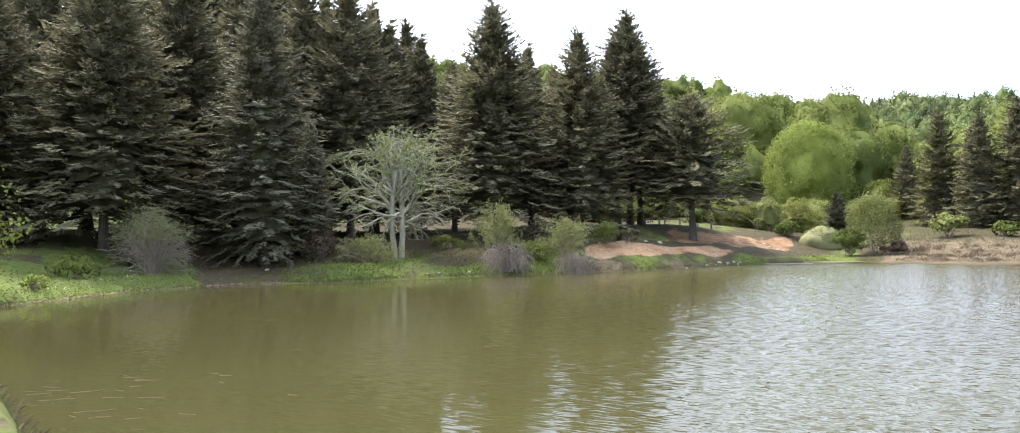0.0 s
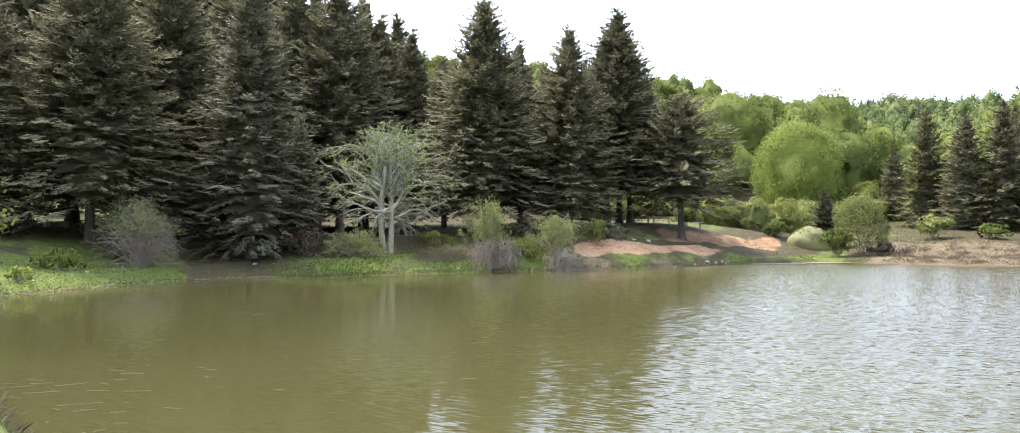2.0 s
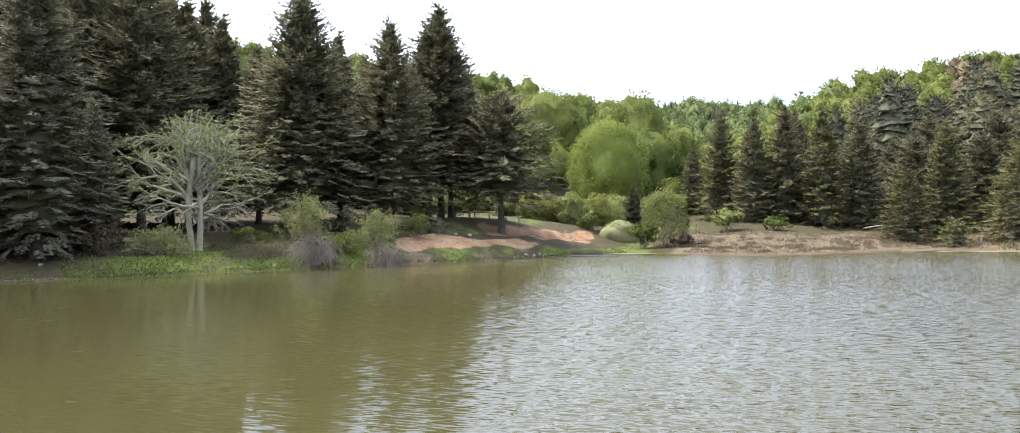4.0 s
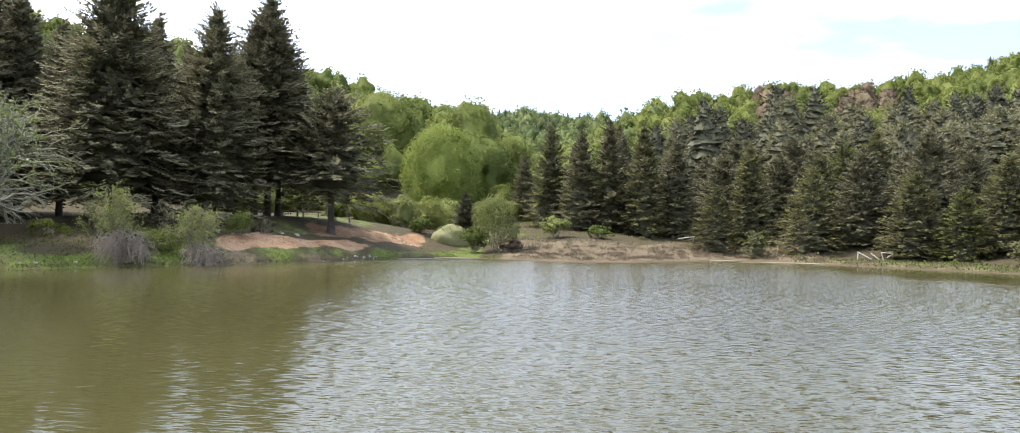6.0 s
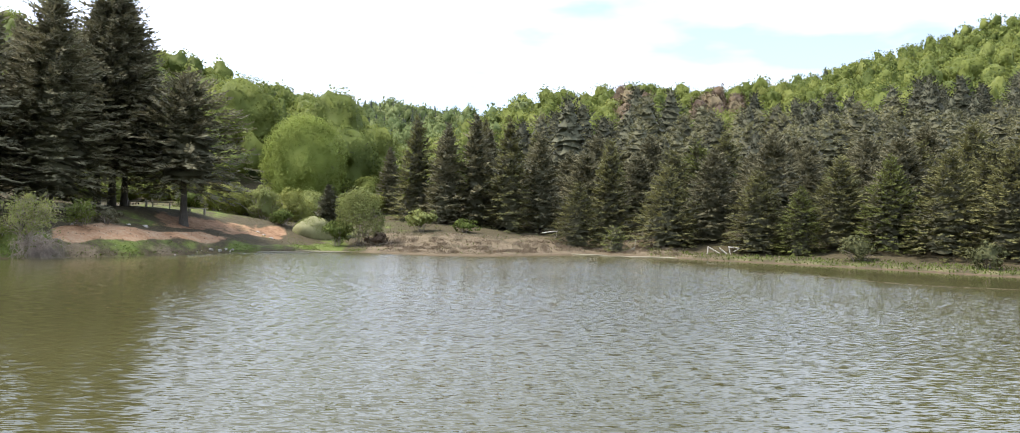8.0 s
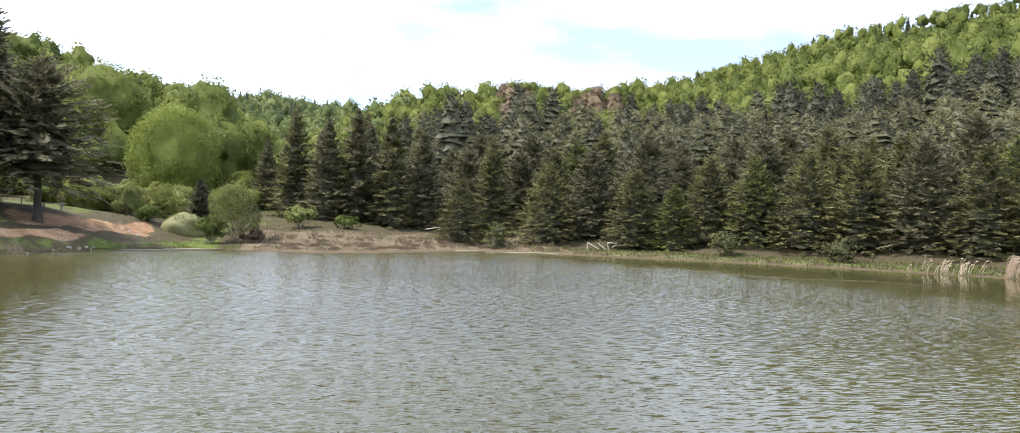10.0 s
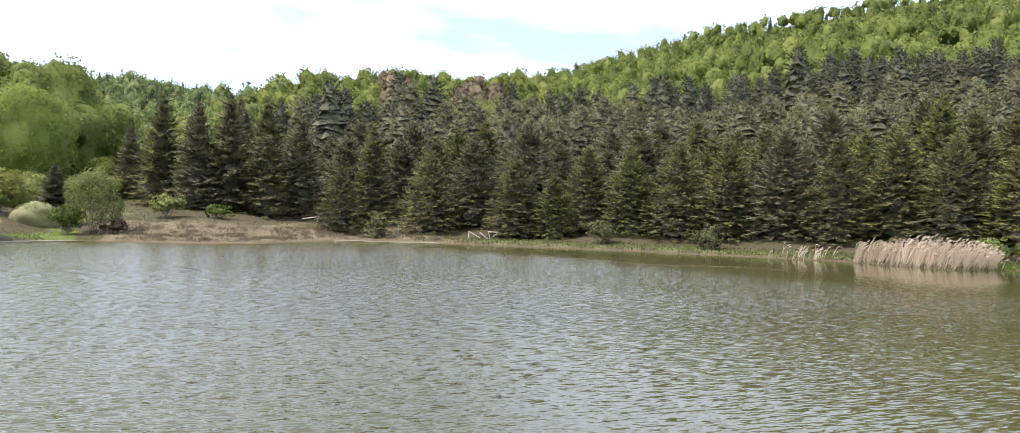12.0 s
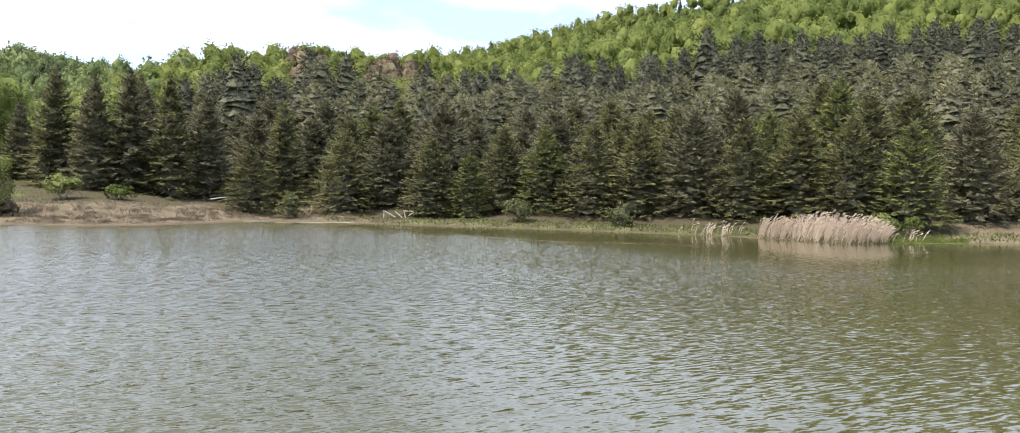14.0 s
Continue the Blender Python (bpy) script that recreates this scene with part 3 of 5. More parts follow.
def limbs_of(rng, h, spread, count, r):
    """Forking limbs under a broadleaf crown."""
    p0, p1, a, b = [], [], [], []
    for k in range(count):
        ph, z = rng.uniform(0, 6.28), h * rng.uniform(0.2, 0.45)
        start = np.array([0, 0, z])
        rad = r * 0.5
        d = np.array([math.cos(ph), math.sin(ph), rng.uniform(0.5, 1.4)])
        for j in range(4):
            end = start + unit(d) * spread * 0.33
            p0.append(start), p1.append(end), a.append(rad), b.append(rad * 0.65)
            start, rad, d = end, rad * 0.65, d + rng.normal(0, 0.35, 3)
    return tubes(p0, p1, np.array(a), np.array(b), 5)


def make_broadleaf(seed, h, r, mat, label, group="", lumps=60, per_lump=60, size=0.22, stem=0.2, low=0.25, name="broadleaf_tree", category="tree", bark=BARK, close=3, fill=0.8, **more):
    rng = np.random.default_rng(seed)
    ob = holder(name, (0, 0, 0), label, category, group)
    piece("trunk", trunk_mesh("trunk", h * 0.7, stem, rng, bark), ob)
    tagged(piece("branch_wood", mesh_of("branch_wood", *limbs_of(rng, h, r * 0.9, 7, stem), bark), ob), kind="stuff")
    zc = h * (low + (1 - low) * 0.42)
    v, f, soft = leaf_dome(rng, (0, 0, zc), (r, r, h - zc), lumps, per_lump, size, flat=0.75, close=close, fill=fill, **more)
    piece("crown", mesh_of("crown", v, f, mat, normals=soft), ob)
    return ob


def grown(rng, starts, levels, fork, spread, shrink, droop=0.0, jitter=0.2, steps=2):
    """Branching wood. starts: (place, way, length, radius). Returns the sticks as one mesh."""
    p0, p1, a, b = [], [], [], []
    todo = [(np.array(p, float), unit(np.array(w, float)), ln, rad, 0) for p, w, ln, rad in starts]
    while todo:
        p, w, ln, rad, lev = todo.pop()
        for s in range(steps):
            w = unit(w + rng.normal(0, jitter, 3) + np.array([0, 0, -droop * lev]))
            q = p + w * ln / steps
            thin = 0.64 ** (1 / steps)
            p0.append(p), p1.append(q), a.append(rad), b.append(rad * thin)
            p, rad = q, rad * thin
            if lev + 1 < levels:
                for k in range(fork if s == steps - 1 else max(1, fork - 2)):
                    side = unit(np.cross(w, rng.normal(size=3)))
                    d = unit(w + side * spread * rng.uniform(0.6, 1.3))
                    todo.append((p, d, ln * shrink * rng.uniform(0.75, 1.2), rad * 0.71, lev + 1))
    return tubes(p0, p1, np.array(a), np.array(b))


def place(ob, az, d, turn=None, scale=1.0, lift=-0.05):
    p = spot(az, d, lift)
    ob.location, ob.rotation_euler, ob.scale = p, (0, 0, turn or 0.0), (scale, scale, scale)
    return ob


def again(ob, az, d, turn, scale, squash=1.0, label=""):
    p = spot(az, d, -0.05)
    c = copy_thing(ob, Matrix.Translation(p) @ Matrix.Rotation(turn, 4, "Z"))
    c.scale = (scale, scale, scale * squash)
    if label:
        c["label"] = label
    return c


# ---- ground and water ----


def make_ground():
    az = np.concatenate([np.arange(-180, -46, 3.0), np.arange(-46, 101, 0.5), np.arange(103, 181, 3.0)])
    shore = np.where((az > -86) & (az < 140), far(az), 18.0)
    inner = np.where((az > -86) & (az < 140), near(az), 8.0)
    cols = [inner * k for k in (0.0, 0.3, 0.6, 0.8, 0.9, 0.96, 1.0)]
    cols += [inner + (shore - inner) * k for k in (0.03, 0.1, 0.3, 0.6, 0.85, 0.95, 0.985)]
    cols += [shore + s for s in (0, 0.4, 0.8, 1.2, 1.7, 2.2, 2.8, 3.4, 4, 4.7, 5.5, 6.3, 7.2, 8.2, 9.3, 10.5, 12, 13.5, 15, 17, 19, 22, 25, 29, 34, 40, 47, 55, 65, 76, 90, 105, 120, 132, 145, 157, 170, 185, 200, 215, 230, 245, 260, 280, 300, 320, 335, 350, 362, 374, 390, 410, 430, 460, 490, 520, 550, 575, 600, 630, 700, 850, 1100, 1500, 2200, 3500)]
    d = np.stack(cols, 1)
    aa = np.repeat(az[:, None], d.shape[1], 1)
    z = height(aa, d)
    x, y = d * np.sin(np.radians(aa)), d * np.cos(np.radians(aa))
    ra, rc = d.shape
    v = np.stack([x, y, z], 2).reshape(-1, 3)
    i = np.arange(ra * rc).reshape(ra, rc)
    nxt = np.roll(i, -1, 0)
    keep = slice(0, ra)
    f = np.stack([i[keep, :-1], i[keep, 1:], nxt[keep, 1:], nxt[keep, :-1]], 2).reshape(-1, 4)
    me = mesh_of("ground", v, f, GROUND, True)
    s = d - shore[:, None]
    edge = rolling(x, y, 6.0, 3.0)

    def window(lo, hi, soft=2.0):
        return smooth((aa - lo) / soft) * smooth((hi - aa) / soft)

    patch = rolling(x, y, 2.6, 6.0)
    bare_shore = window(-22.0, -15.5, 1.5)
    turf = window(-60, 24, 3) * smooth((7 + 5 * smooth((-20 - aa) / 3) + 3 * edge - s) / 5) * (0.62 + 0.22 * patch - 0.18 * smooth((aa - 3) / 3)) * (1 - 0.75 * bare_shore) + window(-60, -21, 1.5) * smooth((2.6 - s) / 1.2) * 0.4 + window(21, 24.5, 1.5) * smooth((30 - s) / 6) * 0.6 + (s < 0) * (d < inner[:, None]) * 0.8
    turf = turf + window(48, 82, 3) * smooth((6 - s) / 3) * (s > 0) * 0.42
    turf = turf + window(82, 89, 1.5) * smooth((3 - s) / 1.5) * 0.8 + window(22, 30, 2) * smooth((s - 10) / 4) * smooth((60 - s) / 8) * 0.36 + window(8.5, 24, 2) * smooth((s - 12) / 4) * smooth((60 - s) / 10) * 0.34
    dry = window(23.5, 49, 2) * smooth((16 - s) / 5) * 0.6 + window(86, 100, 2) * smooth((14 - s) / 5) * 0.7 + window(46, 88, 3) * smooth((4.5 - s) / 3) * 0.4
    dry = dry + window(-60, -8, 2) * smooth((s - 2.2) / 1.5) * smooth((12 - s) / 4) * (0.05 + 0.26 * patch) + window(-9, 20, 2) * smooth((8 - s) / 3) * (0.2 + 0.12 * smooth((aa - 3) / 3) - 0.3 * patch)
    turf = turf + window(-4, 17, 1.5) * smooth((s - 12) / 2) * smooth((34 - s) / 4) * 0.16 + window(-60, -21, 1.5) * smooth((26 - s) / 5) * (0.42 + 0.2 * patch)
    dry = dry * (s > -0.5)
    clay = window(4.8, 16.0, 0.8) * smooth((s - 1.5 - 0.5 * patch) / 0.6) * smooth((6.2 - 0.22 * np.abs(aa - 8) + 0.9 * edge - s) / 0.8) * 0.72
    ochre = window(10.5, 20.0, 0.9) * smooth((s - 6.2 - edge) / 0.8) * smooth((13.0 + edge - s) / 2.0) * (0.62 + 0.3 * patch)
    turf = turf + window(3, 19, 2) * smooth((s - 6.0) / 0.8) * smooth((14 - s) / 3) * 0.4
    mud = smooth((0.45 - s) / 0.4) * 0.42 + window(25, 90, 2) * smooth((0.9 - s) / 0.5) * 0.3 * (s > -1) + (s < -0.3) * (d > inner[:, None]) * 0.6
    wood = smooth((s - 45) / 20)
    for key, val in (("turf", turf), ("dry", dry), ("clay", clay), ("ochre", ochre), ("mud", mud), ("wood", wood)):
        at = me.attributes.new(key, "FLOAT", "POINT")
        at.data.foreach_set("value", np.clip(val, 0, 1).astype(np.float32).ravel())
    return tagged(new("ground", me), "grassy pond banks, bare clay slope and wooded hillsides", "ground", kind="structure")


def make_water():
    az = np.concatenate([np.arange(-86, 141, 1.0)])
    n, f = near(az) - 1.5, far(az) + 1.5
    u = np.linspace(0, 1, 70)
    d = n[:, None] + (f - n)[:, None] * u[None]
    v = np.stack([d * np.sin(np.radians(az))[:, None], d * np.cos(np.radians(az))[:, None], 0 * d], 2).reshape(-1, 3)
    i = np.arange(d.size).reshape(d.shape)
    fc = np.stack([i[:-1, :-1], i[:-1, 1:], i[1:, 1:], i[1:, :-1]], 2).reshape(-1, 4)
    me = mesh_of("water", v, fc, WATER, True)
    aa = np.repeat(az[:, None], len(u), 1)
    off = (f - 1.5)[:, None] - d
    lee = np.interp(aa, [-60, -20, 8, 15.5, 23], [0.2, 0.24, 0.36, 0.75, 1.0])
    band = np.interp(aa, [30, 38, 45, 50, 60, 70, 86, 100], [1, 4, 10, 17, 23, 26, 24, 22])
    lee = lee * np.clip(0.15 + 0.85 * smooth((off - 0.4 * band) / (0.7 * band)), 0, 1)
    lee = lee * (1 + (np.interp(d, [8, 25, 60], [1.7, 1.4, 1.5]) - 1) * np.clip((aa + 5) / 20, 0, 1))
    lee = lee * (1 - 0.5 * smooth((aa - 38) / 25) * np.interp(d, [10, 40], [1.0, 0.3]))
    at = me.attributes.new("breeze", "FLOAT", "POINT")
    at.data.foreach_set("value", lee.astype(np.float32).ravel())
    return tagged(new("water", me), "murky olive-green pond water rippled by a breeze", "water", kind="structure")


make_ground()
make_water()

# ---- fir grove on the near shore ----
GROVE = "firs of the lakeside grove"


def make_grove():
    dark = "tall dark green fir with dense drooping boughs"
    near_by = dict(gap=0.52, spacing=0.82, pairs=8, ragged=0.27, twig=0.4, slim=0.32, weep=0.22)
    kinds = [
        make_fir(11, 20, 6.6, FIR_DARK, dark, GROVE, bare=0.15, power=0.78, **near_by),
        make_fir(12, 20, 6.0, FIR_DARK, dark, GROVE, bare=0.08, power=0.78, **near_by),
        make_fir(13, 20, 6.0, FIR_DARK, dark, GROVE, bare=0.21, power=0.8, **near_by),
        make_fir(14, 20, 5.6, FIR_DARK, dark, GROVE, bare=0.12, gap=0.66, spacing=1.15, pairs=4, ragged=0.26, twig=0.62, slim=0.34, power=0.82),
    ]
    rows = [  # kind, bearing, distance, height, squeeze
        (0, -27.0, 59, 20.5), (1, -33.8, 60, 20), (3, -30.5, 70, 24), (1, -22.3, 67, 23), (3, -25, 80, 25), (3, -18.5, 78, 25), (3, -14.3, 74, 24.5),
        (2, -11.3, 72, 23.5), (3, -8.4, 78, 21), (3, -6.2, 80, 20), (3, -7.2, 84, 22.5), (3, -9.6, 79, 23), (0, -1.0, 66, 19.7), (3, 1.5, 73, 17.0), (3, -4.0, 76, 16.5),
        (1, 5.1, 68, 17.6), (3, 3.4, 76, 15.5), (2, 7.7, 74, 17.8), (2, 8.6, 74.5, 20.4), (2, 9.3, 76, 17.8), (3, -37.5, 74, 24), (3, -41, 80, 24),
        (3, -36, 84, 32), (3, -32.6, 86, 34), (3, -28, 90, 35), (3, -23.4, 88, 35), (3, -20.4, 90, 35), (3, -16.4, 88, 33), (3, -25.6, 96, 36), (3, -18.4, 95, 36), (3, -12.8, 86, 25.5), (3, -9.8, 84, 22),
    ]
    rng = np.random.default_rng(5)
    used = set()
    for k, az, d, h in rows:
        turn = rng.uniform(0, 6.28)
        if k in used:
            again(kinds[k], az, d, turn, h / 20)
        else:
            place(kinds[k], az, d, turn, h / 20)
            used.add(k)
    grey = make_fir(21, 21, 5.2, FIR_ASH, "grey-green fir with ragged open boughs at the water's edge", GROVE, bare=0.09, gap=0.6, spacing=0.85, pairs=9, ragged=0.34, thin=0.05, twig=0.38, slim=0.3, weep=0.28, droop=6)
    place(grey, -17.2, 58.5, 0.5)
    young = make_fir(22, 10, 2.4, FIR_ASH, "young grey-green fir beside the tall ones", GROVE, bare=0.02, gap=0.36, spacing=0.6, pairs=3, twig=0.45)
    place(young, -14.0, 61, 1.0)
    broad = make_fir(23, 12.6, 5.6, FIR_DARK, "broad flat-topped dark fir on a bare trunk", GROVE, bare=0.31, gap=0.55, spacing=0.85, pairs=9, power=0.62, ragged=0.33, trunk=0.32, twig=0.4, slim=0.3)
    place(broad, 12.9, 71, 2.0)


make_grove()

# ---- fir plantation across the water ----
PLANTED = "firs of the plantation"
OUT_AZ = [25, 29, 33, 40, 50, 60, 70, 75, 92]
OUT_D = [104, 110, 118, 138, 152, 168, 192, 205, 215]


def make_plantation():
    low = dict(gap=0.55, spacing=0.85, pairs=4, limbs=0, twig=0.5, slim=0.34, weep=0.2)
    text = "broad dense green plantation fir with branches to the ground"
    kinds = [
        make_fir(31, 12, 3.4, FIR_GREEN, "slender green plantation fir with branches to the ground", PLANTED, power=0.74, **low),
        make_fir(32, 12, 5.0, FIR_GREEN, text, PLANTED, power=0.72, **low),
        make_fir(33, 12, 3.3, FIR_GREY, "slender dusky grey-green plantation fir", PLANTED, power=0.74, **low),
        make_fir(34, 12, 5.5, FIR_GREEN, text, PLANTED, power=0.76, **low),
        make_fir(35, 12, 4.9, FIR_YELLOW, "fresh yellow-green plantation fir", PLANTED, power=0.74, **low),
        make_fir(36, 12, 5.2, FIR_GREY, "broad dusky grey-green plantation fir", PLANTED, power=0.72, **low),
    ]
    used = set()
    rng = np.random.default_rng(77)

    def put(k, az, d, h):
        turn = rng.uniform(0, 6.28)
        if k in used:
            again(kinds[k], az, d, turn, h / 12 * rng.uniform(0.97, 1.08), rng.uniform(0.95, 1.05))
        else:
            place(kinds[k], az, d, turn, h / 12)
            used.add(k)

    front = [  # kind, bearing, distance, height: the row along the marsh and the shore
        (2, 26.5, 104, 8.5), (0, 28.4, 97, 12.6), (2, 30.6, 92, 11.8), (2, 32.6, 92, 12.8), (0, 35.0, 90, 11.8), (2, 37.3, 91, 12.0), (3, 40.0, 85, 7.0), (0, 42.3, 90, 11),
        (3, 46.3, 83, 8.6), (5, 49.4, 85, 9.6), (3, 52.4, 79, 8.2), (4, 55.2, 77, 6.2), (1, 57.6, 79, 8.4), (4, 60.6, 76, 8.4), (3, 64.0, 74, 8.6), (1, 67.4, 72, 8.2),
        (5, 71.0, 71, 8.8), (3, 74.4, 69, 8.2), (1, 78, 68, 8.6), (3, 81.2, 66, 8.2), (4, 84.8, 65, 7.6), (5, 88.2, 72, 8.4), (1, 92, 76, 9), (3, 96, 74, 9),
    ]
    spots = []
    for k, az, d, h in front:
        put(k, az, d, h)
        spots.append((az, d))
    far_trees = []
    tries = 0
    xy = [(d * math.sin(radians(a)), d * math.cos(radians(a))) for a, d in spots]
    near_count = 0
    while tries < 9000:
        tries += 1
        az = rng.uniform(27, 97)
        lo = np.interp(az, [27, 40, 50, 60, 70, 80, 88, 97], [100, 90, 84, 79, 74, 69, 74, 78])
        hi = np.interp(az, OUT_AZ, OUT_D)
        d = math.sqrt(rng.uniform(lo * lo, hi * hi))
        x, y = d * math.sin(radians(az)), d * math.cos(radians(az))
        gap = 5.3 if d < lo + 30 else 5.4
        if any((x - a) ** 2 + (y - b) ** 2 < gap * gap for a, b in xy):
            continue
        xy.append((x, y))
        h = rng.uniform(8.5, 12.0) if az < 45 else rng.uniform(7.2, 10.4)
        if d < lo + 24 and near_count < 85:
            near_count += 1
            put(int(rng.choice([0, 2, 5], p=[0.45, 0.4, 0.15]) if az < 44 else rng.choice([1, 3, 4, 5], p=[0.35, 0.2, 0.12, 0.33])), az, d, h)
        else:
            far_trees.append((x, y, float(height(az, d)), h, d / hi, az))
    shapes = []
    for s in range(5):
        r2 = np.random.default_rng(300 + s)
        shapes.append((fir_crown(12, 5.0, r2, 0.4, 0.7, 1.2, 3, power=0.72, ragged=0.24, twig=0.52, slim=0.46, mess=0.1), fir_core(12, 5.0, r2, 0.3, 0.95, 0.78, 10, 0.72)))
    green, darker, inside = [], [], []
    for x, y, z, h, share, az in far_trees:
        pick = shapes[int(rng.integers(5))]
        old = share > 0.84 and (az > 62 or rng.uniform() < 0.35)
        a, s = rng.uniform(0, 6.28), h / 12 * ((1.5 if abs(az - 73.6) < 3.2 else 1.2) if old else 1.0)
        dark = old or rng.uniform() < 0.1
        w = s * (0.76 if dark else 0.94)
        c, q, tall = math.cos(a) * w, math.sin(a) * w, rng.uniform(0.95, 1.15)
        outer, inner_part = [(np.stack([v[:, 0] * c - v[:, 1] * q + x, v[:, 0] * q + v[:, 1] * c + y, v[:, 2] * s * tall + z], 1), f) for v, f in pick]
        (darker if dark else green).append(outer)
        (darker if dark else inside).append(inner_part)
    # hillside cores in the darker needles, painting the shade of the gaps
    tagged(new("inner_crown", toned("inner_crown", inside, FIR_INNER_SHADED, rng)), "inside of the hillside firs, shade put into its dark needle colour", "trees", kind="stuff")
    tagged(new("plantation_firs", toned("plantation_firs", green, FIR_HILL, rng)), "close-planted grey-green firs climbing the hillside", "trees", kind="stuff")
    tagged(new("dark_firs", toned("dark_firs", darker, FIR_SHADE, rng)), "dark firs standing above the plantation on the hill", "trees", kind="stuff")


make_plantation()

# ---- woods on the hills ----


def make_woods():
    rng = np.random.default_rng(9)
    shapes = []
    for s in range(7):
        r2 = np.random.default_rng(500 + s)
        shapes.append((
            leaf_dome(r2, (0, 0, 5.4), (4.6, 4.6, 5.4), 16, 28, 0.26, flat=0.6, hug=(0.45, 0.68), lump=(0.28, 0.44), wild=0.6, close=2, fill=0.76),
            leaf_dome(r2, (0, 0, 5.4), (4.6, 4.6, 5.4), 10, 24, 0.34, flat=1.0, hug=(0.4, 0.62), lump=(0.34, 0.5), wild=0.7, lift=0.15, close=2, fill=0.7),
            leaf_dome(r2, (0, 0, 5.4), (4.6, 4.6, 5.4), 12, 26, 0.30, flat=1.0, hug=(0.45, 0.66), lump=(0.3, 0.46), wild=0.7, lift=0.15, close=2, fill=0.7),
            leaf_dome(r2, (0, 0, 5.4), (4.6, 4.6, 5.4), 9, 14, 0.46, flat=1.0, hug=(0.4, 0.66), lump=(0.3, 0.5), wild=0.9, lift=0.15, close=1, fill=0.7),
        ))
    bins = {"spring": [], "deep": [], "bare": [], "far": [], "fir": []}
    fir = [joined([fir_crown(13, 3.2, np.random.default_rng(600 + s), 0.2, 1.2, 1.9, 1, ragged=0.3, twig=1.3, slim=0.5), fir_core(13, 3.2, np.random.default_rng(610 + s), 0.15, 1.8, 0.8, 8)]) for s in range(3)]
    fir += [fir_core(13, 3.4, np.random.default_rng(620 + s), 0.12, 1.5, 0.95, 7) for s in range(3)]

    def stand(kind, shape, x, y, z, s):
        v, f = shape[:2]
        a = rng.uniform(0, 6.28)
        c, q = math.cos(a), math.sin(a)
        w = np.stack([(v[:, 0] * c - v[:, 1] * q) * s + x, (v[:, 0] * q + v[:, 1] * c) * s + y, v[:, 2] * s * rng.uniform(0.85, 1.2) + z - (1.2 if kind != "fir" else 0.3)], 1)
        if kind == "fir":
            bins[kind].append((w, f))
        else:
            n = shape[2]
            bins[kind].append((w, f, np.stack([n[:, 0] * c - n[:, 1] * q, n[:, 0] * q + n[:, 1] * c, n[:, 2]], 1)))

    def a_big(az, d):
        return az > 44

    def wood(az0, az1, d0, d1, gap, count, fine, pick):
        xy = np.zeros((0, 2))
        for _ in range(count):
            az = rng.uniform(az0, az1)
            lo, hi = d0(az), d1(az)
            if hi <= lo:
                continue
            d = math.sqrt(rng.uniform(lo * lo, hi * hi))
            p = np.array([d * math.sin(radians(az)), d * math.cos(radians(az))])
            if len(xy) and ((xy - p) ** 2).sum(1).min() < gap * gap:
                continue
            xy = np.vstack([xy, p])
            kind = pick(az, d)
            s = rng.uniform(0.55, 0.95) * (1.0 if d < 250 else np.interp(d, [300, 380], [1.35, 1.08]) if a_big(az, d) else 1.2 if d < 400 else 1.8)
            if kind == "fir":
                stand(kind, fir[int(rng.integers(3)) + (3 if d > 520 else 0)], p[0], p[1], float(height(az, d)), s * 0.56)
            else:
                stand(kind, shapes[int(rng.integers(7))][max(fine, 3 if d > 330 else 1 if d > 160 else 0)], p[0], p[1], float(height(az, d)), s)

    wood(-18, -8, lambda a: 110, lambda a: 205, 7.5, 300, 1, lambda a, d: "deep" if rng.uniform() < 0.3 else "spring")
    wood(-8, 31, lambda a: np.interp(a, [-8, 12, 14, 20, 31], [105, 105, 112, 124, 128]), lambda a: np.interp(a, [-42, 20, 31], [222, 222, 195]), 4.2, 3200, 0, lambda a, d: "deep" if rng.uniform() < 0.3 else "spring")
    wood(28, 60, lambda a: np.interp(a, OUT_AZ, OUT_D) + 2, lambda a: 245, 3.9, 3400, 2, lambda a, d: "bare" if ((abs(a - 43.8) < 1.1 or abs(a - 49.6) < 1.9) and 175 < d < 226 and rng.uniform() < 0.85) else ("deep" if rng.uniform() < 0.15 else "spring"))
    wood(60, 97, lambda a: np.interp(a, OUT_AZ, OUT_D) + 2, lambda a: 245, 4.6, 1600, 1, lambda a, d: "deep" if rng.uniform() < 0.2 else "spring")
    wood(44, 97, lambda a: 245, lambda a: 436, 5.5, 9000, 1, lambda a, d: "fir" if rolling(a * 7.0, d, 30.0, 4.0) > 0.75 or d > 395 and rng.uniform() < 0.22 else ("deep" if rng.uniform() < (0.5 if d > 310 else 0.2) else "spring"))
    wood(12, 46, lambda a: 200 if 21 < a < 36 else 420, lambda a: 670, 5.8, 7500, 3, lambda a, d: "fir" if rng.uniform() < (0.68 if d > 570 else 0.16) else "far")
    wood(18, 36, lambda a: 610, lambda a: 668, 4.2, 4200, 3, lambda a, d: "fir" if rng.uniform() < 0.6 else "far")
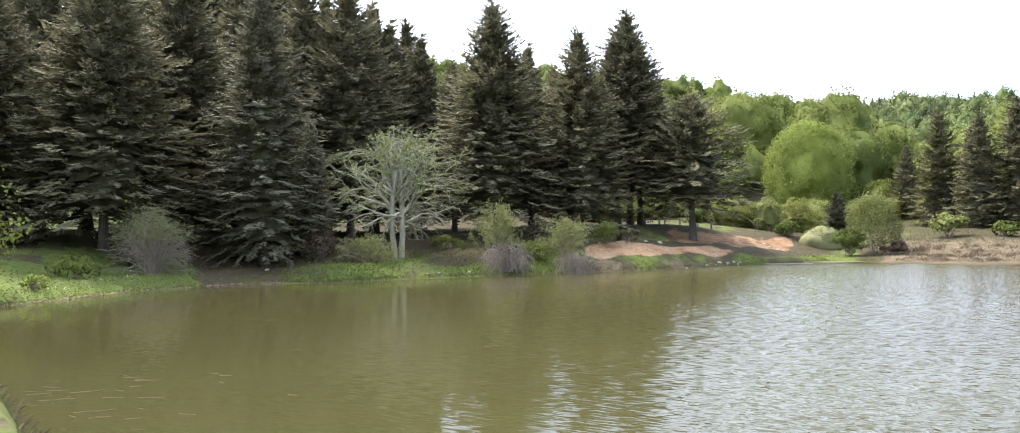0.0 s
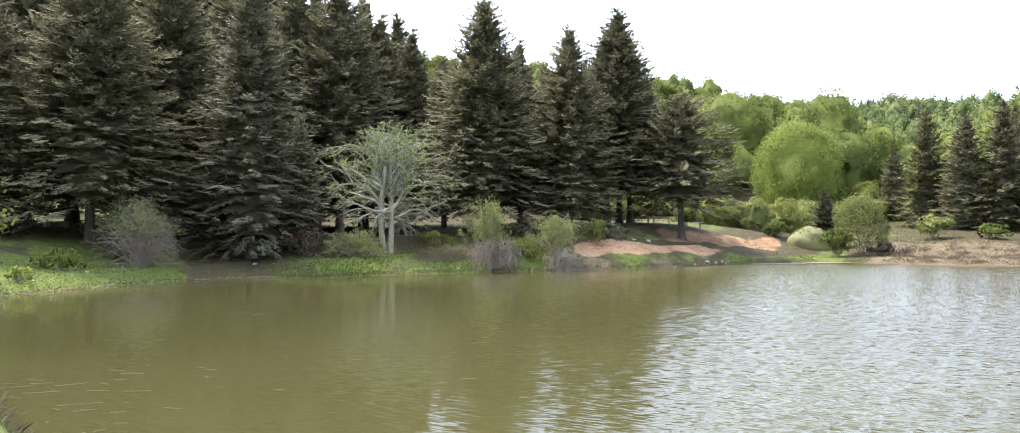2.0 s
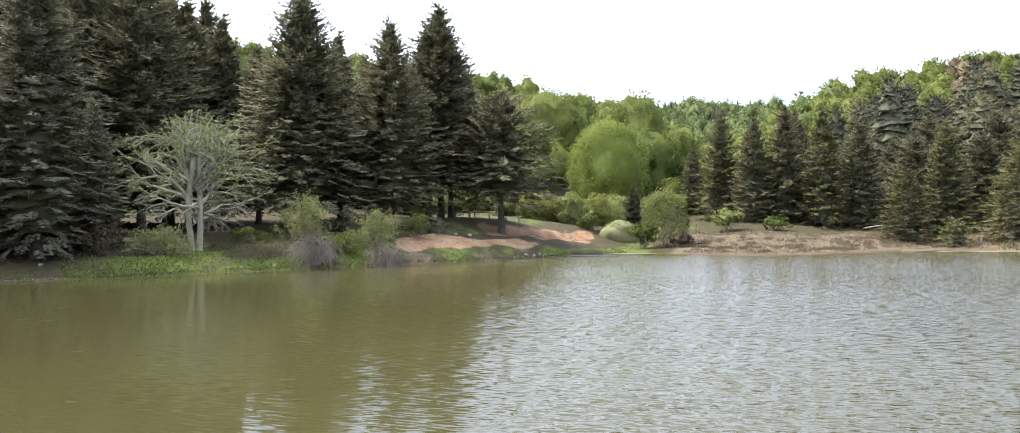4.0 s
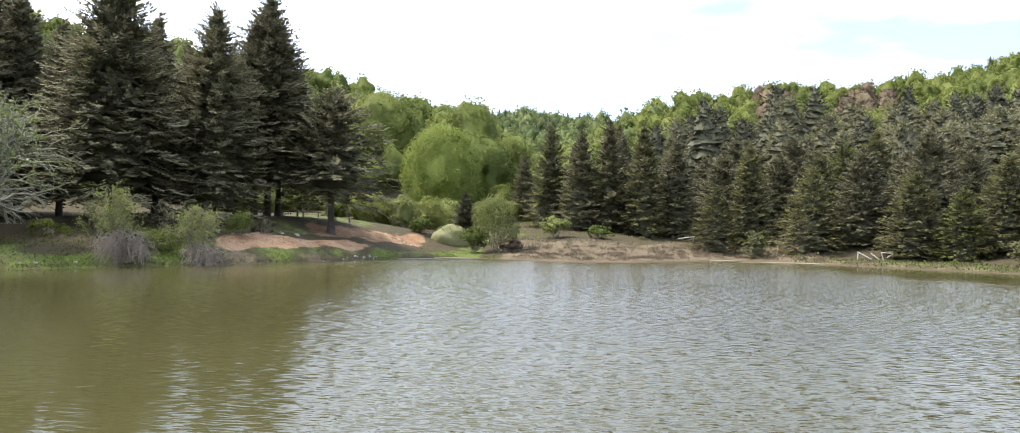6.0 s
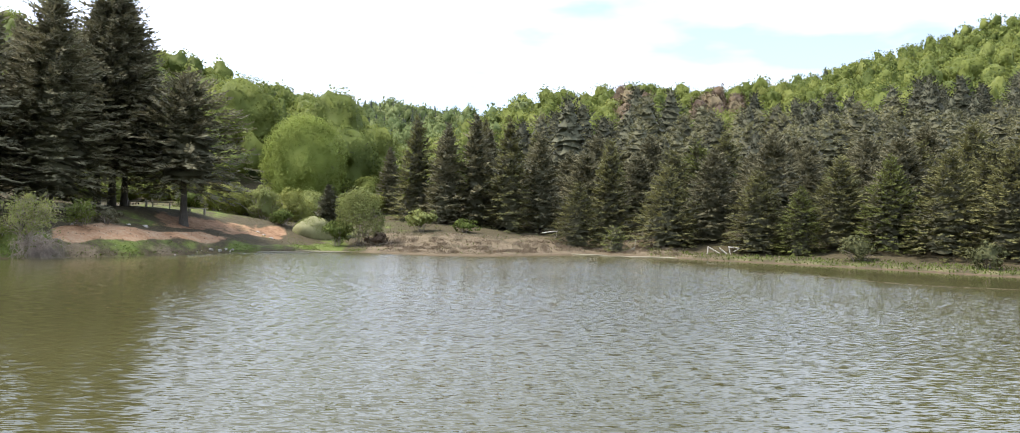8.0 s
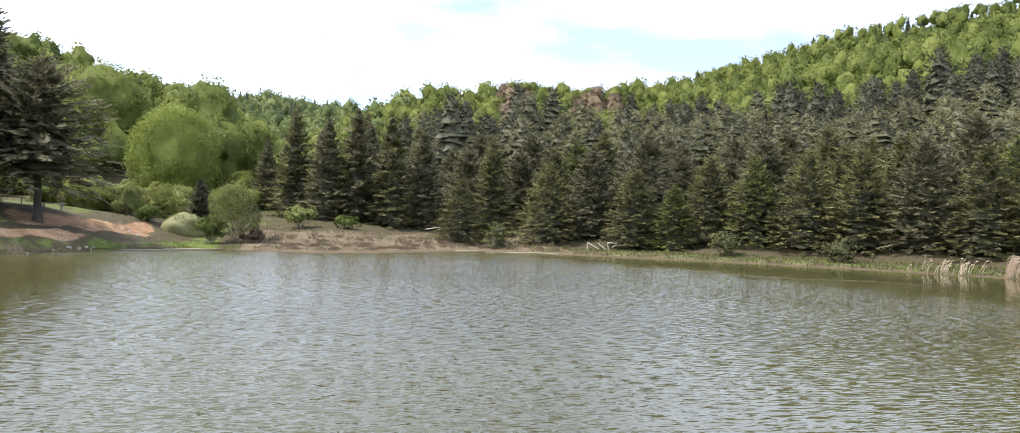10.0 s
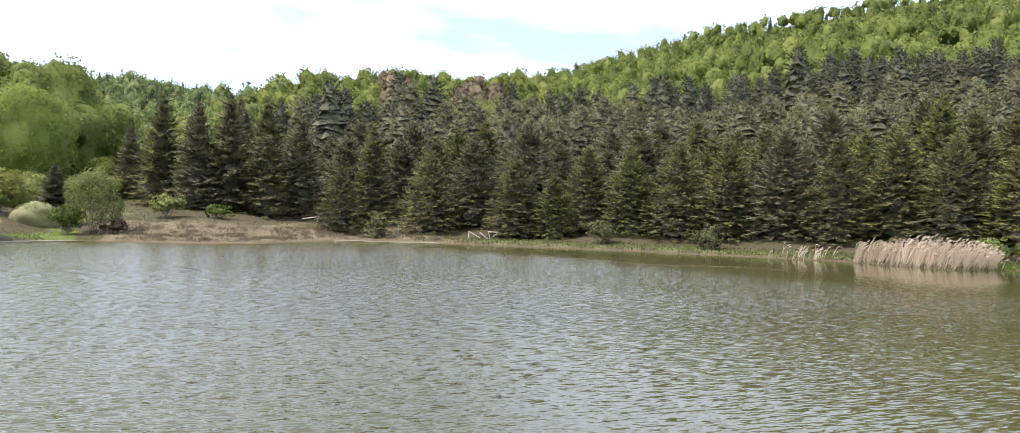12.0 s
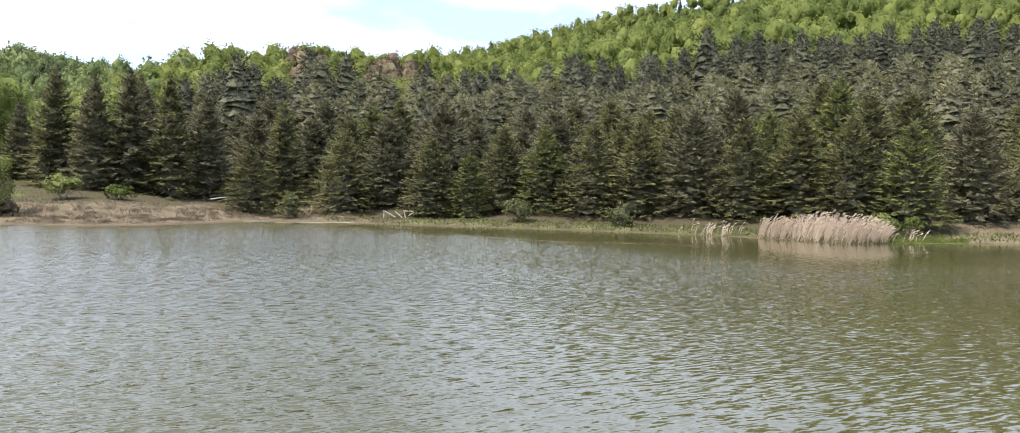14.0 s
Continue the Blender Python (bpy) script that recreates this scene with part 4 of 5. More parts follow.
    looks = {"spring": (SPRING, "spring_woods", "fresh yellow-green beech wood on the slopes"), "deep": (SPRING_DEEP, "deep_green_woods", "deeper green broadleaf trees among the beeches"),
             "bare": (BUDS, "budding_trees", "brownish trees still bare and budding"), "far": (FAR_WOOD, "far_woods", "hazy green wood on the far hill"), "fir": (FAR_FIR, "far_firs", "dark firs scattered over the far hills")}
    for key, chunks in bins.items():
        if chunks:
            mat, name, text = looks[key]
            tagged(new(name, toned(name, chunks, mat, rng)), text, "woods", kind="stuff")


make_woods()

# ---- single trees and shrubs along the shore ----
place(make_broadleaf(41, 12.5, 5.6, SPRING_MEADOW, "round dome-shaped bright green tree in the meadow", lumps=420, per_lump=110, size=0.09, low=-0.06, stem=0.3, hug=(0.72, 0.84), lump=(0.17, 0.26), lift=0.0, fill=0.8), 20.65, 106)
place(make_broadleaf(42, 15.0, 5.6, SPRING_DEEP, "tall fresh green tree behind the round one", lumps=120, per_lump=70, size=0.18, stem=0.3, low=0.05), 22.7, 124)
place(make_broadleaf(43, 15, 5.5, SPRING, "leafy spring tree at the wood's edge", lumps=110, per_lump=70, size=0.18, stem=0.3), 16.5, 128)
place(make_broadleaf(44, 11, 4.4, SPRING, "fresh green tree at the end of the meadow", lumps=90, per_lump=60, size=0.17, stem=0.25, low=0.03), 25.2, 122)
place(make_broadleaf(45, 10, 4.2, SPRING_DEEP, "spring green tree at the end of the meadow", lumps=90, per_lump=60, size=0.17, stem=0.25, low=0.03), 23.6, 117)


def shrub(seed, az, d, h, r, mat, label, lumps=16, per_lump=40, size=0.13, name="shrub", group="", stems=9, low=0.1, close=2):
    rng = np.random.default_rng(seed)
    if d < 66:
        close, lumps, per_lump, size = 0, int(lumps * 1.6), per_lump * 2, size * 0.62
    ob = holder(name, (0, 0, 0), label, "shrub", group)
    starts = [((rng.normal(0, 0.12 * r), rng.normal(0, 0.12 * r), 0), (rng.normal(0, 0.5), rng.normal(0, 0.5), 1), h * 0.4, 0.035) for _ in range(stems)]
    wood = grown(rng, starts, 2, 3, 0.7, 0.7)
    tagged(piece("stem_wood", mesh_of("stem_wood", *wood, TWIG), ob), kind="stuff")
    zc = h * (low + (1 - low) * 0.45)
    v, f, soft = leaf_dome(rng, (0, 0, zc), (r, r, h - zc), lumps, per_lump, size, flat=0.8, close=close, fill=0.66, wild=0.7)
    piece("foliage", mesh_of("foliage", v, f, mat, normals=soft), ob)
    return place(ob, az, d, rng.uniform(0, 6.28))


def twiggy(seed, az, d, h, r, leaves, mat, label, stems=40, leaf_low=0.55, leaf_size=0.09, twig_mat=TWIG, droop=0.12, lift=0.0, thick=0.024):
    """A tangle of bare twigs fanning from one root, with young leaves on its upper side."""
    rng = np.random.default_rng(seed)
    ob = holder("shrub", (0, 0, 0), label, "shrub")
    starts = []
    for _ in range(stems):
        a, o = rng.uniform(0, 6.28), abs(rng.normal(0, 0.8))
        starts.append(((rng.normal(0, 0.2), rng.normal(0, 0.2), 0), (math.cos(a) * o, math.sin(a) * o, 1), h * 0.42, thick))
    wood = grown(rng, starts, 3, 3, 0.75, 0.66, droop=droop, jitter=0.22)
    v, f = wood
    v = v * np.array([r / max(np.percentile(np.abs(v[:, 0]), 99), 0.1), r / max(np.percentile(np.abs(v[:, 1]), 99), 0.1), h / max(np.percentile(v[:, 2], 99.5), 0.1)])
    tagged(piece("brushwood", mesh_of("brushwood", v, f, twig_mat), ob), kind="stuff")
    hi = v[v[:, 2] > h * leaf_low]
    pick = hi[rng.integers(0, len(hi), leaves)] + rng.normal(0, 0.1, (leaves, 3))
    piece("foliage", mesh_of("foliage", *cards(pick, rng.normal(size=(leaves, 3)) + np.array([0, 0, 0.5]), leaf_size * rng.uniform(0.6, 1.4, leaves), rng), mat), ob)
    return place(ob, az, d, rng.uniform(0, 6.28), lift=lift - 0.05)


def make_budding_tree():
    rng = np.random.default_rng(61)
    ob = holder("budding_tree", (0, 0, 0), "pale grey two-stemmed tree with bare crooked branches and first leaves", "tree")
    for dx, lean in ((-0.23, -0.02), (0.24, 0.02)):
        trunk = grown(rng, [((dx, 0, -0.2), (lean, 0, 1), 6.6, 0.25)], 1, 1, 0, 1, jitter=0.05, steps=7)
        starts = []
        for k in range(15):
            z = 2.1 + 4.0 * (k + rng.uniform(0, 1)) / 15
            a = rng.uniform(0, 6.28)
            rise = np.interp(z, [2.1, 3.4, 6.1], [0.15, 0.75, 2.6]) * rng.uniform(0.6, 1.4)
            starts.append(((dx + lean * z, 0, z), (math.cos(a), math.sin(a), rise), rng.uniform(1.7, 2.4), 0.15 - 0.01 * z))
        wood = grown(rng, starts, 4, 2, 0.62, 0.66, droop=0.03, jitter=0.27, steps=3)
        v, f = wood
        v = np.stack([v[:, 0] * 1.22, v[:, 1] * 1.22, np.maximum(v[:, 2], 1.3)], 1)
        v, f = joined([trunk, (v, f)])
        piece("stem", mesh_of("stem", v, f, BARK_PALE), ob)
        ends = v[(v[:, 2] > 3.4) & (np.hypot(v[:, 0], v[:, 1]) + 0.45 * v[:, 2] > 4.2)]
        n = 2000
        q = ends[rng.integers(0, len(ends), n)] + rng.normal(0, 0.07, (n, 3))
        tagged(piece("foliage", mesh_of("foliage", *cards(q, rng.normal(size=q.shape) + np.array([0, 0, 0.6]), 0.085 * rng.uniform(0.6, 1.4, len(q)), rng), PALE), ob), kind="stuff")
    return place(ob, -8.0, 58.0)


make_budding_tree()
twiggy(62, -24.2, 53.2, 4.0, 2.5, 3000, WILLOW, "sprawling grey-brown leafless shrub at the water's edge", stems=95, leaf_low=0.52, leaf_size=0.05, thick=0.021)
place(make_fir(63, 5.6, 1.4, FIR_YELLOW, "thin yellow-green young conifer behind a bare shrub", "", bare=0.1, gap=0.3, spacing=0.6, pairs=3, twig=0.35, thin=0.3, limbs=20), -25.2, 55.5)
twiggy(64, -0.3, 54.6, 2.3, 1.8, 60, OLIVE, "grey tangle of bare twigs hanging over the water", stems=70, droop=0.5)
twiggy(65, -0.9, 55.6, 4.3, 1.9, 4200, WILLOW, "leafy olive-green shrub above bare twigs on the bank", stems=26, leaf_low=0.34, leaf_size=0.055, droop=0.0)
twiggy(66, 4.6, 55.9, 1.7, 1.7, 60, OLIVE, "low grey tangle of bare twigs at the water", stems=60, droop=0.5)
twiggy(67, 3.9, 57.2, 3.3, 2.0, 3600, WILLOW, "pale leafy shrub on the grassy bank", stems=24, leaf_low=0.25, leaf_size=0.055, droop=0.0)
twiggy(68, 6.9, 61.5, 1.8, 1.0, 1200, SPRING_DEEP, "small green shrub at the edge of the clay", stems=14, leaf_low=0.15, leaf_size=0.08, droop=0.0)
twiggy(69, -10.2, 56.0, 1.9, 2.0, 2600, WILLOW, "low pale green shrub beside the two-stemmed tree", stems=24, leaf_low=0.1, leaf_size=0.06, droop=0.03)
shrub(70, -13.4, 57.2, 2.0, 1.5, BUDS, "brown brushwood under the firs", lumps=14, size=0.11)
shrub(71, 8.4, 63.5, 1.1, 1.0, FIR_DARK, "low dark bush on the bank", lumps=10, size=0.09)
shrub(72, 1.9, 63.5, 1.8, 1.4, FIR_DARK, "dark juniper bush under the firs", lumps=12, size=0.1)
shrub(73, -4.5, 60.5, 1.0, 1.5, SPRING_DEEP, "low green growth on the shady bank", lumps=12, size=0.09)
twiggy(74, 1.2, 57.0, 1.3, 1.7, 1900, SPRING_DEEP, "fresh green bushy growth on the bank", stems=24, leaf_low=0.1, leaf_size=0.08, droop=0.03)
shrub(75, -28.6, 50.5, 1.2, 1.4, SPRING_DEEP, "low green bush on the grassy shore", lumps=10, size=0.1)
shrub(76, -30.8, 45.5, 0.8, 0.7, SPRING_BRIGHT, "small bright green leafy plant on the shore", lumps=8, per_lump=26, size=0.09)
place(make_broadleaf(77, 6.0, 2.3, SPRING, "young tree with sparse bright new leaves", lumps=34, per_lump=30, size=0.11, stem=0.09, low=0.12, close=0), -34.3, 43.5)

# hedge and bushes round the meadow
HEDGE = "bushes along the meadow"


def make_hedge():
    rng = np.random.default_rng(81)
    k = 0
    for az in np.arange(13.6, 21.4, 0.62):
        d = rng.uniform(88, 97)
        h, r = rng.uniform(2.4, 3.9), rng.uniform(1.4, 2.3)
        mat = (HEDGE_LEAF, OLIVE, HEDGE_LEAF, WILLOW)[int(rng.integers(4))]
        shrub(820 + k, az, d, h, r, mat, "dense leafy bush of the meadow's hedge", low=-0.15, lumps=26, per_lump=120, size=0.075, name="bush", group=HEDGE)
        k += 1
    for az in np.arange(4.5, 13.2, 0.9):
        shrub(840 + k, az, rng.uniform(98, 103), rng.uniform(2.0, 3.4), rng.uniform(1.4, 2.2), HEDGE_LEAF if k % 2 else SPRING, "leafy bush behind the picnic ground", low=-0.2, lumps=24, per_lump=80, size=0.09, name="bush", group=HEDGE)
        k += 1


make_hedge()
for k, (az, d, h, r) in enumerate(((24.0, 100, 3.2, 2.2), (25.4, 103, 2.6, 2.0), (22.9, 97, 3.0, 2.0), (26.6, 108, 3.0, 2.2), (25.0, 112, 4.0, 2.6))):
    shrub(880 + k, az, d, h, r, HEDGE_LEAF if k % 2 else SPRING, "leafy bush between the meadow and the firs", lumps=22, per_lump=110, size=0.085, name="bush", group=HEDGE)
shrub(91, 24.45, 77.0, 5.6, 2.3, WILLOW, "pale round willow bush on the shore", lumps=120, per_lump=110, size=0.06, name="willow_bush", low=0.02, close=0)
shrub(92, 22.9, 76.6, 2.6, 1.4, OLIVE, "dark green bush beside the willow", lumps=24, per_lump=70, size=0.075)
place(make_fir(93, 5.2, 1.9, FIR_SHADE, "small dark young fir among bushes", "", bare=0.02, gap=0.26, spacing=0.4, pairs=5, twig=0.36, limbs=0), 22.3, 83)
shrub(94, 28.8, 84.5, 2.5, 1.7, WILLOW, "rounded light green bush before the firs", lumps=24, per_lump=40, size=0.11)
shrub(95, 31.9, 83.5, 1.3, 1.6, OLIVE, "low olive bush before the firs", lumps=14, per_lump=34, size=0.11)
place(make_fir(96, 2.3, 1.6, FIR_YELLOW, "squat bright young fir at the water's edge", "", bare=0.02, gap=0.25, spacing=0.6, pairs=3, twig=0.3, limbs=0, power=0.5), 42.7, 81)
shrub(97, 58.7, 71, 2.1, 1.5, WILLOW_DULL, "olive-green bush on the far shore", lumps=22, per_lump=40, size=0.10)
shrub(98, 66.1, 66, 1.9, 1.3, WILLOW_DULL, "pale olive bush on the far shore", lumps=20, per_lump=40, size=0.10)
shrub(99, 84.9, 61.5, 1.5, 0.6, OLIVE, "narrow green bush beside the reeds", lumps=12, per_lump=30, size=0.09)
shrub(100, 83.0, 58.5, 1.7, 1.2, WILLOW, "pale green bush at the end of the reeds", lumps=16, per_lump=34, size=0.09)
shrub(101, 25.6, 76, 1.2, 1.6, BUDS, "dry brown brush at the water", lumps=14, per_lump=34, size=0.1)
shrub(102, 19.3, 83, 1.5, 1.3, OLIVE, "olive bush at the foot of the clay slope", lumps=20, per_lump=70, size=0.08)


def make_mound():
    bm = bmesh.new()
    bmesh.ops.create_icosphere(bm, subdivisions=4, radius=1.0)
    for v in bm.verts:
        n = noise.noise(v.co * 1.7) * 0.14 + noise.noise(v.co * 6) * 0.05
        v.co = Vector((v.co.x * 2.1, v.co.y * 1.7, max(v.co.z, -0.3) * 1.75)) * (1 + n)
    for f in bm.faces:
        f.smooth = True
    ob = holder("grassy_mound", (0, 0, 0), "rounded earth mound overgrown with pale grass", "mound")
    part("earth", bm, MOUND, ob)
    rng = np.random.default_rng(104)
    n = 3200
    q = unit(rng.normal(size=(n, 3)))
    q[:, 2] = np.abs(q[:, 2])
    b = q * np.array([2.05, 1.65, 1.7])
    tagged(piece("grass", mesh_of("grass", *sprays(b, q + np.array([0, 0, 0.8]) + rng.normal(0, 0.3, (n, 3)), rng.normal(size=(n, 3)), rng.uniform(0.1, 0.24, n), rng.uniform(0.03, 0.06, n)), WILLOW), ob), kind="stuff")
    return place(ob, 21.35, 82.0)


MOUND = rough_material("grassed_earth", [(0.3, (0.15, 0.15, 0.06)), (0.7, (0.25, 0.235, 0.11))], 3)
make_mound()

# ---- picnic ground ----


def plank(bm, x, y, z, sx, sy, sz):
    m = bmesh.ops.create_cube(bm, size=1.0, matrix=Matrix.Translation((x, y, z)) @ Matrix.Diagonal((sx, sy, sz, 1)))
    bmesh.ops.bevel(bm, geom=list({e for v in m["verts"] for e in v.link_edges}), offset=min(sx, sy, sz) * 0.15, segments=1, affect="EDGES")


def make_bench(az, d, turn, label, table=False):
    ob = holder("picnic_table" if table else "bench", (0, 0, 0), label, "table" if table else "bench", "picnic furniture")
    h = 0.74 if table else 0.46
    for y in (-0.3, -0.1, 0.1, 0.3) if table else (-0.12, 0.12):
        bm = bmesh.new()
        plank(bm, 0, y, h, 1.9, 0.18, 0.07)
        part("board", bm, PLANK, ob)
    for x in (-0.7, 0.7):
        bm = bmesh.new()
        plank(bm, x, 0, h / 2 - 0.08, 0.12, 0.5 if table else 0.3, h + 0.05)
        part("leg", bm, PLANK, ob)
    if table:
        for y in (-0.75, 0.75):
            bm = bmesh.new()
            plank(bm, 0, y, 0.45, 1.9, 0.24, 0.05)
            for x in (-0.7, 0.7):
                plank(bm, x, y, 0.2, 0.1, 0.12, 0.46)
            part("seat", bm, PLANK, ob)
    return place(ob, az, d, turn, lift=0.02)


for az, d, turn in ((10.1, 76.5, 0.1), (11.5, 77.5, -0.2), (13.7, 77, 0.2)):
    make_bench(az, d, turn, "weathered wooden bench on the picnic ground")
for az, d, turn in ((-31.0, 73, 0.3), (-28.9, 75, 0.2), (-27.0, 74, 0.5)):
    make_bench(az, d, turn, "pale wooden picnic table in the shade of firs", True)


def make_stones():
    rng = np.random.default_rng(111)
    bm = bmesh.new()
    bmesh.ops.create_icosphere(bm, subdivisions=2, radius=0.5)
    for v in bm.verts:
        v.co *= 1 + 0.3 * noise.noise(v.co * 3)
        v.co.z *= 0.6
    me = bpy.data.meshes.new("stone")
    bm.to_mesh(me)
    bm.free()
    me.materials.append(STONE)
    rows = [(17.6, 77.5, 0.45), (18.0, 77, 0.35), (18.5, 76.5, 0.4), (14.6, 65.3, 0.35), (15.2, 65.9, 0.4), (15.6, 66.6, 0.3), (16.0, 67, 0.35), (12.4, 62, 0.3), (-6.0, 53.3, 0.25), (-5.2, 53.5, 0.3), (-3.0, 54, 0.3), (6.4, 62.7, 0.4), (10.6, 66, 0.5), (9.6, 65.5, 0.4), (-17.0, 55.2, 0.4)]
    for az, d, s in rows:
        ob = tagged(new("stone", me), "pale weathered stone on the bank", "stone", "stones on the bank")
        ob.location, ob.rotation_euler, ob.scale = spot(az, d, 0.0), (rng.uniform(-0.2, 0.2), rng.uniform(-0.2, 0.2), rng.uniform(0, 6.28)), (s, s * rng.uniform(0.6, 1), s)


make_stones()


def make_stakes():
    rng = np.random.default_rng(113)
    for az in (13.7, 13.95, 14.5, 14.8, 15.2, 15.5, 15.8):
        ob = holder("stake", (0, 0, 0), "short pale weathered stake at the water's edge", "stake", "stakes at the water")
        top = (rng.normal(0, 0.06), rng.normal(0, 0.06), rng.uniform(0.06, 0.16))
        r = rng.uniform(0.04, 0.08)
        v, f = tubes([(0, 0, -0.4), top], [top, (top[0], top[1], top[2] + 0.03)], np.array([r, r * 0.9]), np.array([r * 0.9, r * 0.3]), 8)
        piece("post", mesh_of("post", v, f, TWIG_PALE, True), ob)
        place(ob, az, float(far(az)) + rng.uniform(0.05, 0.35))


make_stakes()

# ---- far shore: reeds, fallen rails, dead sticks ----


def make_reeds():
    rng = np.random.default_rng(121)
    n = 1500
    az = rng.uniform(75.3, 83.4, n)
    az = az[np.sin(az * 9.0) + np.sin(az * 23.0 + 1.0) + rng.normal(0, 0.5, n) > -0.3]
    az = np.concatenate([az, rng.normal(72.3, 0.8, 40), rng.uniform(83.4, 85.5, 16)])
    n = len(az)
    s = rng.uniform(-0.6, 1.6, n) * (0.45 + 0.55 * np.sin(np.clip((az - 75.0) / 8.6, 0, 1) * math.pi))
    d = far(az) + s
    tall = np.where(az < 74, 0.9, np.where(az > 83.4, 0.7, 1.65 * (0.62 + 0.42 * np.sin(np.clip((az - 74.6) / 9.4, 0, 1) * math.pi)))) * rng.uniform(0.6, 1.15, n) * (1 + 0.12 * np.sin(az * 7.0))
    base = np.stack([d * np.sin(np.radians(az)), d * np.cos(np.radians(az)), np.maximum(height(az, d), -0.15)], 1)
    along = np.stack([np.cos(np.radians(az)), -np.sin(np.radians(az)), 0 * az], 1)
    way = np.array([0, 0, 1.0]) + along * rng.normal(0.3, 0.14, (n, 1)) + rng.normal(0, 0.09, (n, 3))
    view = np.stack([np.sin(np.radians(az)), np.cos(np.radians(az)), 0 * az], 1) + rng.normal(0, 0.5, (n, 3))
    st = sprays(base, way, view, tall, np.full(n, 0.04), sag=0.02)
    top = base + unit(way) * (tall * 0.86)[:, None]
    pl = sprays(top, way * 0.7 + along * 0.5 + rng.normal(0, 0.1, (n, 3)), view, rng.uniform(0.2, 0.36, n), np.full(n, 0.075), sag=0.2)
    tagged(new("reeds", mesh_of("reeds", *joined([st, pl]), REED)), "bed of dry blond reeds leaning in the wind", "reeds", kind="stuff")


make_reeds()


def make_rails():
    rng = np.random.default_rng(131)

    def log(a, b, r, parent):
        v, f = tubes([a], [b], np.array([r]), np.array([r * 0.8]), 8)
        piece("pole", mesh_of("pole", v, f, PLANK, True), parent)

    ob = holder("fallen_fence", (0, 0, 0), "broken pale wooden rails lying in the grass", "fence")
    log((-1.3, 0, 0.75), (-0.2, 0, 0.15), 0.06, ob)
    log((-1.35, 0.1, 0.1), (-1.3, 0.1, 0.8), 0.06, ob)
    log((-0.3, 0, 0.7), (0.45, 0, 0.1), 0.06, ob)
    log((0.5, 0, 0.78), (1.5, 0.1, 0.72), 0.06, ob)
    log((0.7, 0, 0.1), (0.55, 0, 0.8), 0.05, ob)
    log((1.0, 0, 0.35), (1.5, 0.1, 0.68), 0.05, ob)
    place(ob, 50.1, 76.5, radians(-50))
    ob = holder("pole", (0, 0, 0), "pale dead pole leaning under a fir", "pole")
    log((-0.8, 0, 0.5), (0.9, 0, 0.75), 0.06, ob)
    log((0.7, 0, 0.0), (0.75, 0, 0.75), 0.04, ob)
    place(ob, 38.0, 86.5, radians(-38))
    for az, d in ((44.0, 80.5), (69.0, 70.2), (72.9, 68.5)):
        ob = holder("dead_stick", (0, 0, 0), "bare grey dead stick under the firs", "stick", "dead sticks on the shore")
        t = rng.uniform(-0.5, 0.5)
        v, f = tubes([(0, 0, -0.1), (t * 0.8, 0, 0.6)], [(t * 0.8, 0, 0.6), (t * 1.1, 0.1, 1.15)], np.array([0.035, 0.025]), np.array([0.025, 0.015]), 5)
        piece("stem", mesh_of("stem", v, f, TWIG_PALE, True), ob)
        v, f = tubes([(t * 0.5, 0, 0.4)], [(t * 0.5 + rng.choice([-0.6, 0.6]), 0, 0.0)], np.array([0.035]), np.array([0.02]), 5)
        piece("branch", mesh_of("branch", v, f, TWIG_PALE, True), ob)
        place(ob, az, d, radians(-az))


make_rails()

# ---- grass, flowers and drift ----


def blades(name, label, mat, rng, az, d, tall, wide, lean=0.45, category="grass"):
    n = len(az)
    base = np.stack([d * np.sin(np.radians(az)), d * np.cos(np.radians(az)), height(az, d) - 0.03], 1)
    way = np.array([0, 0, 1.0]) + rng.normal(0, lean, (n, 3)) * np.array([1, 1, 0.2])
    face = rng.normal(size=(n, 3)) * np.array([1, 1, 0.2]) if lean < 1 else np.array([0, 0, 1.0]) + rng.normal(0, 0.35, (n, 3))
    tagged(new(name, mesh_of(name, *sprays(base, way, face, tall, wide, sag=0.25), mat)), label, category, kind="stuff")


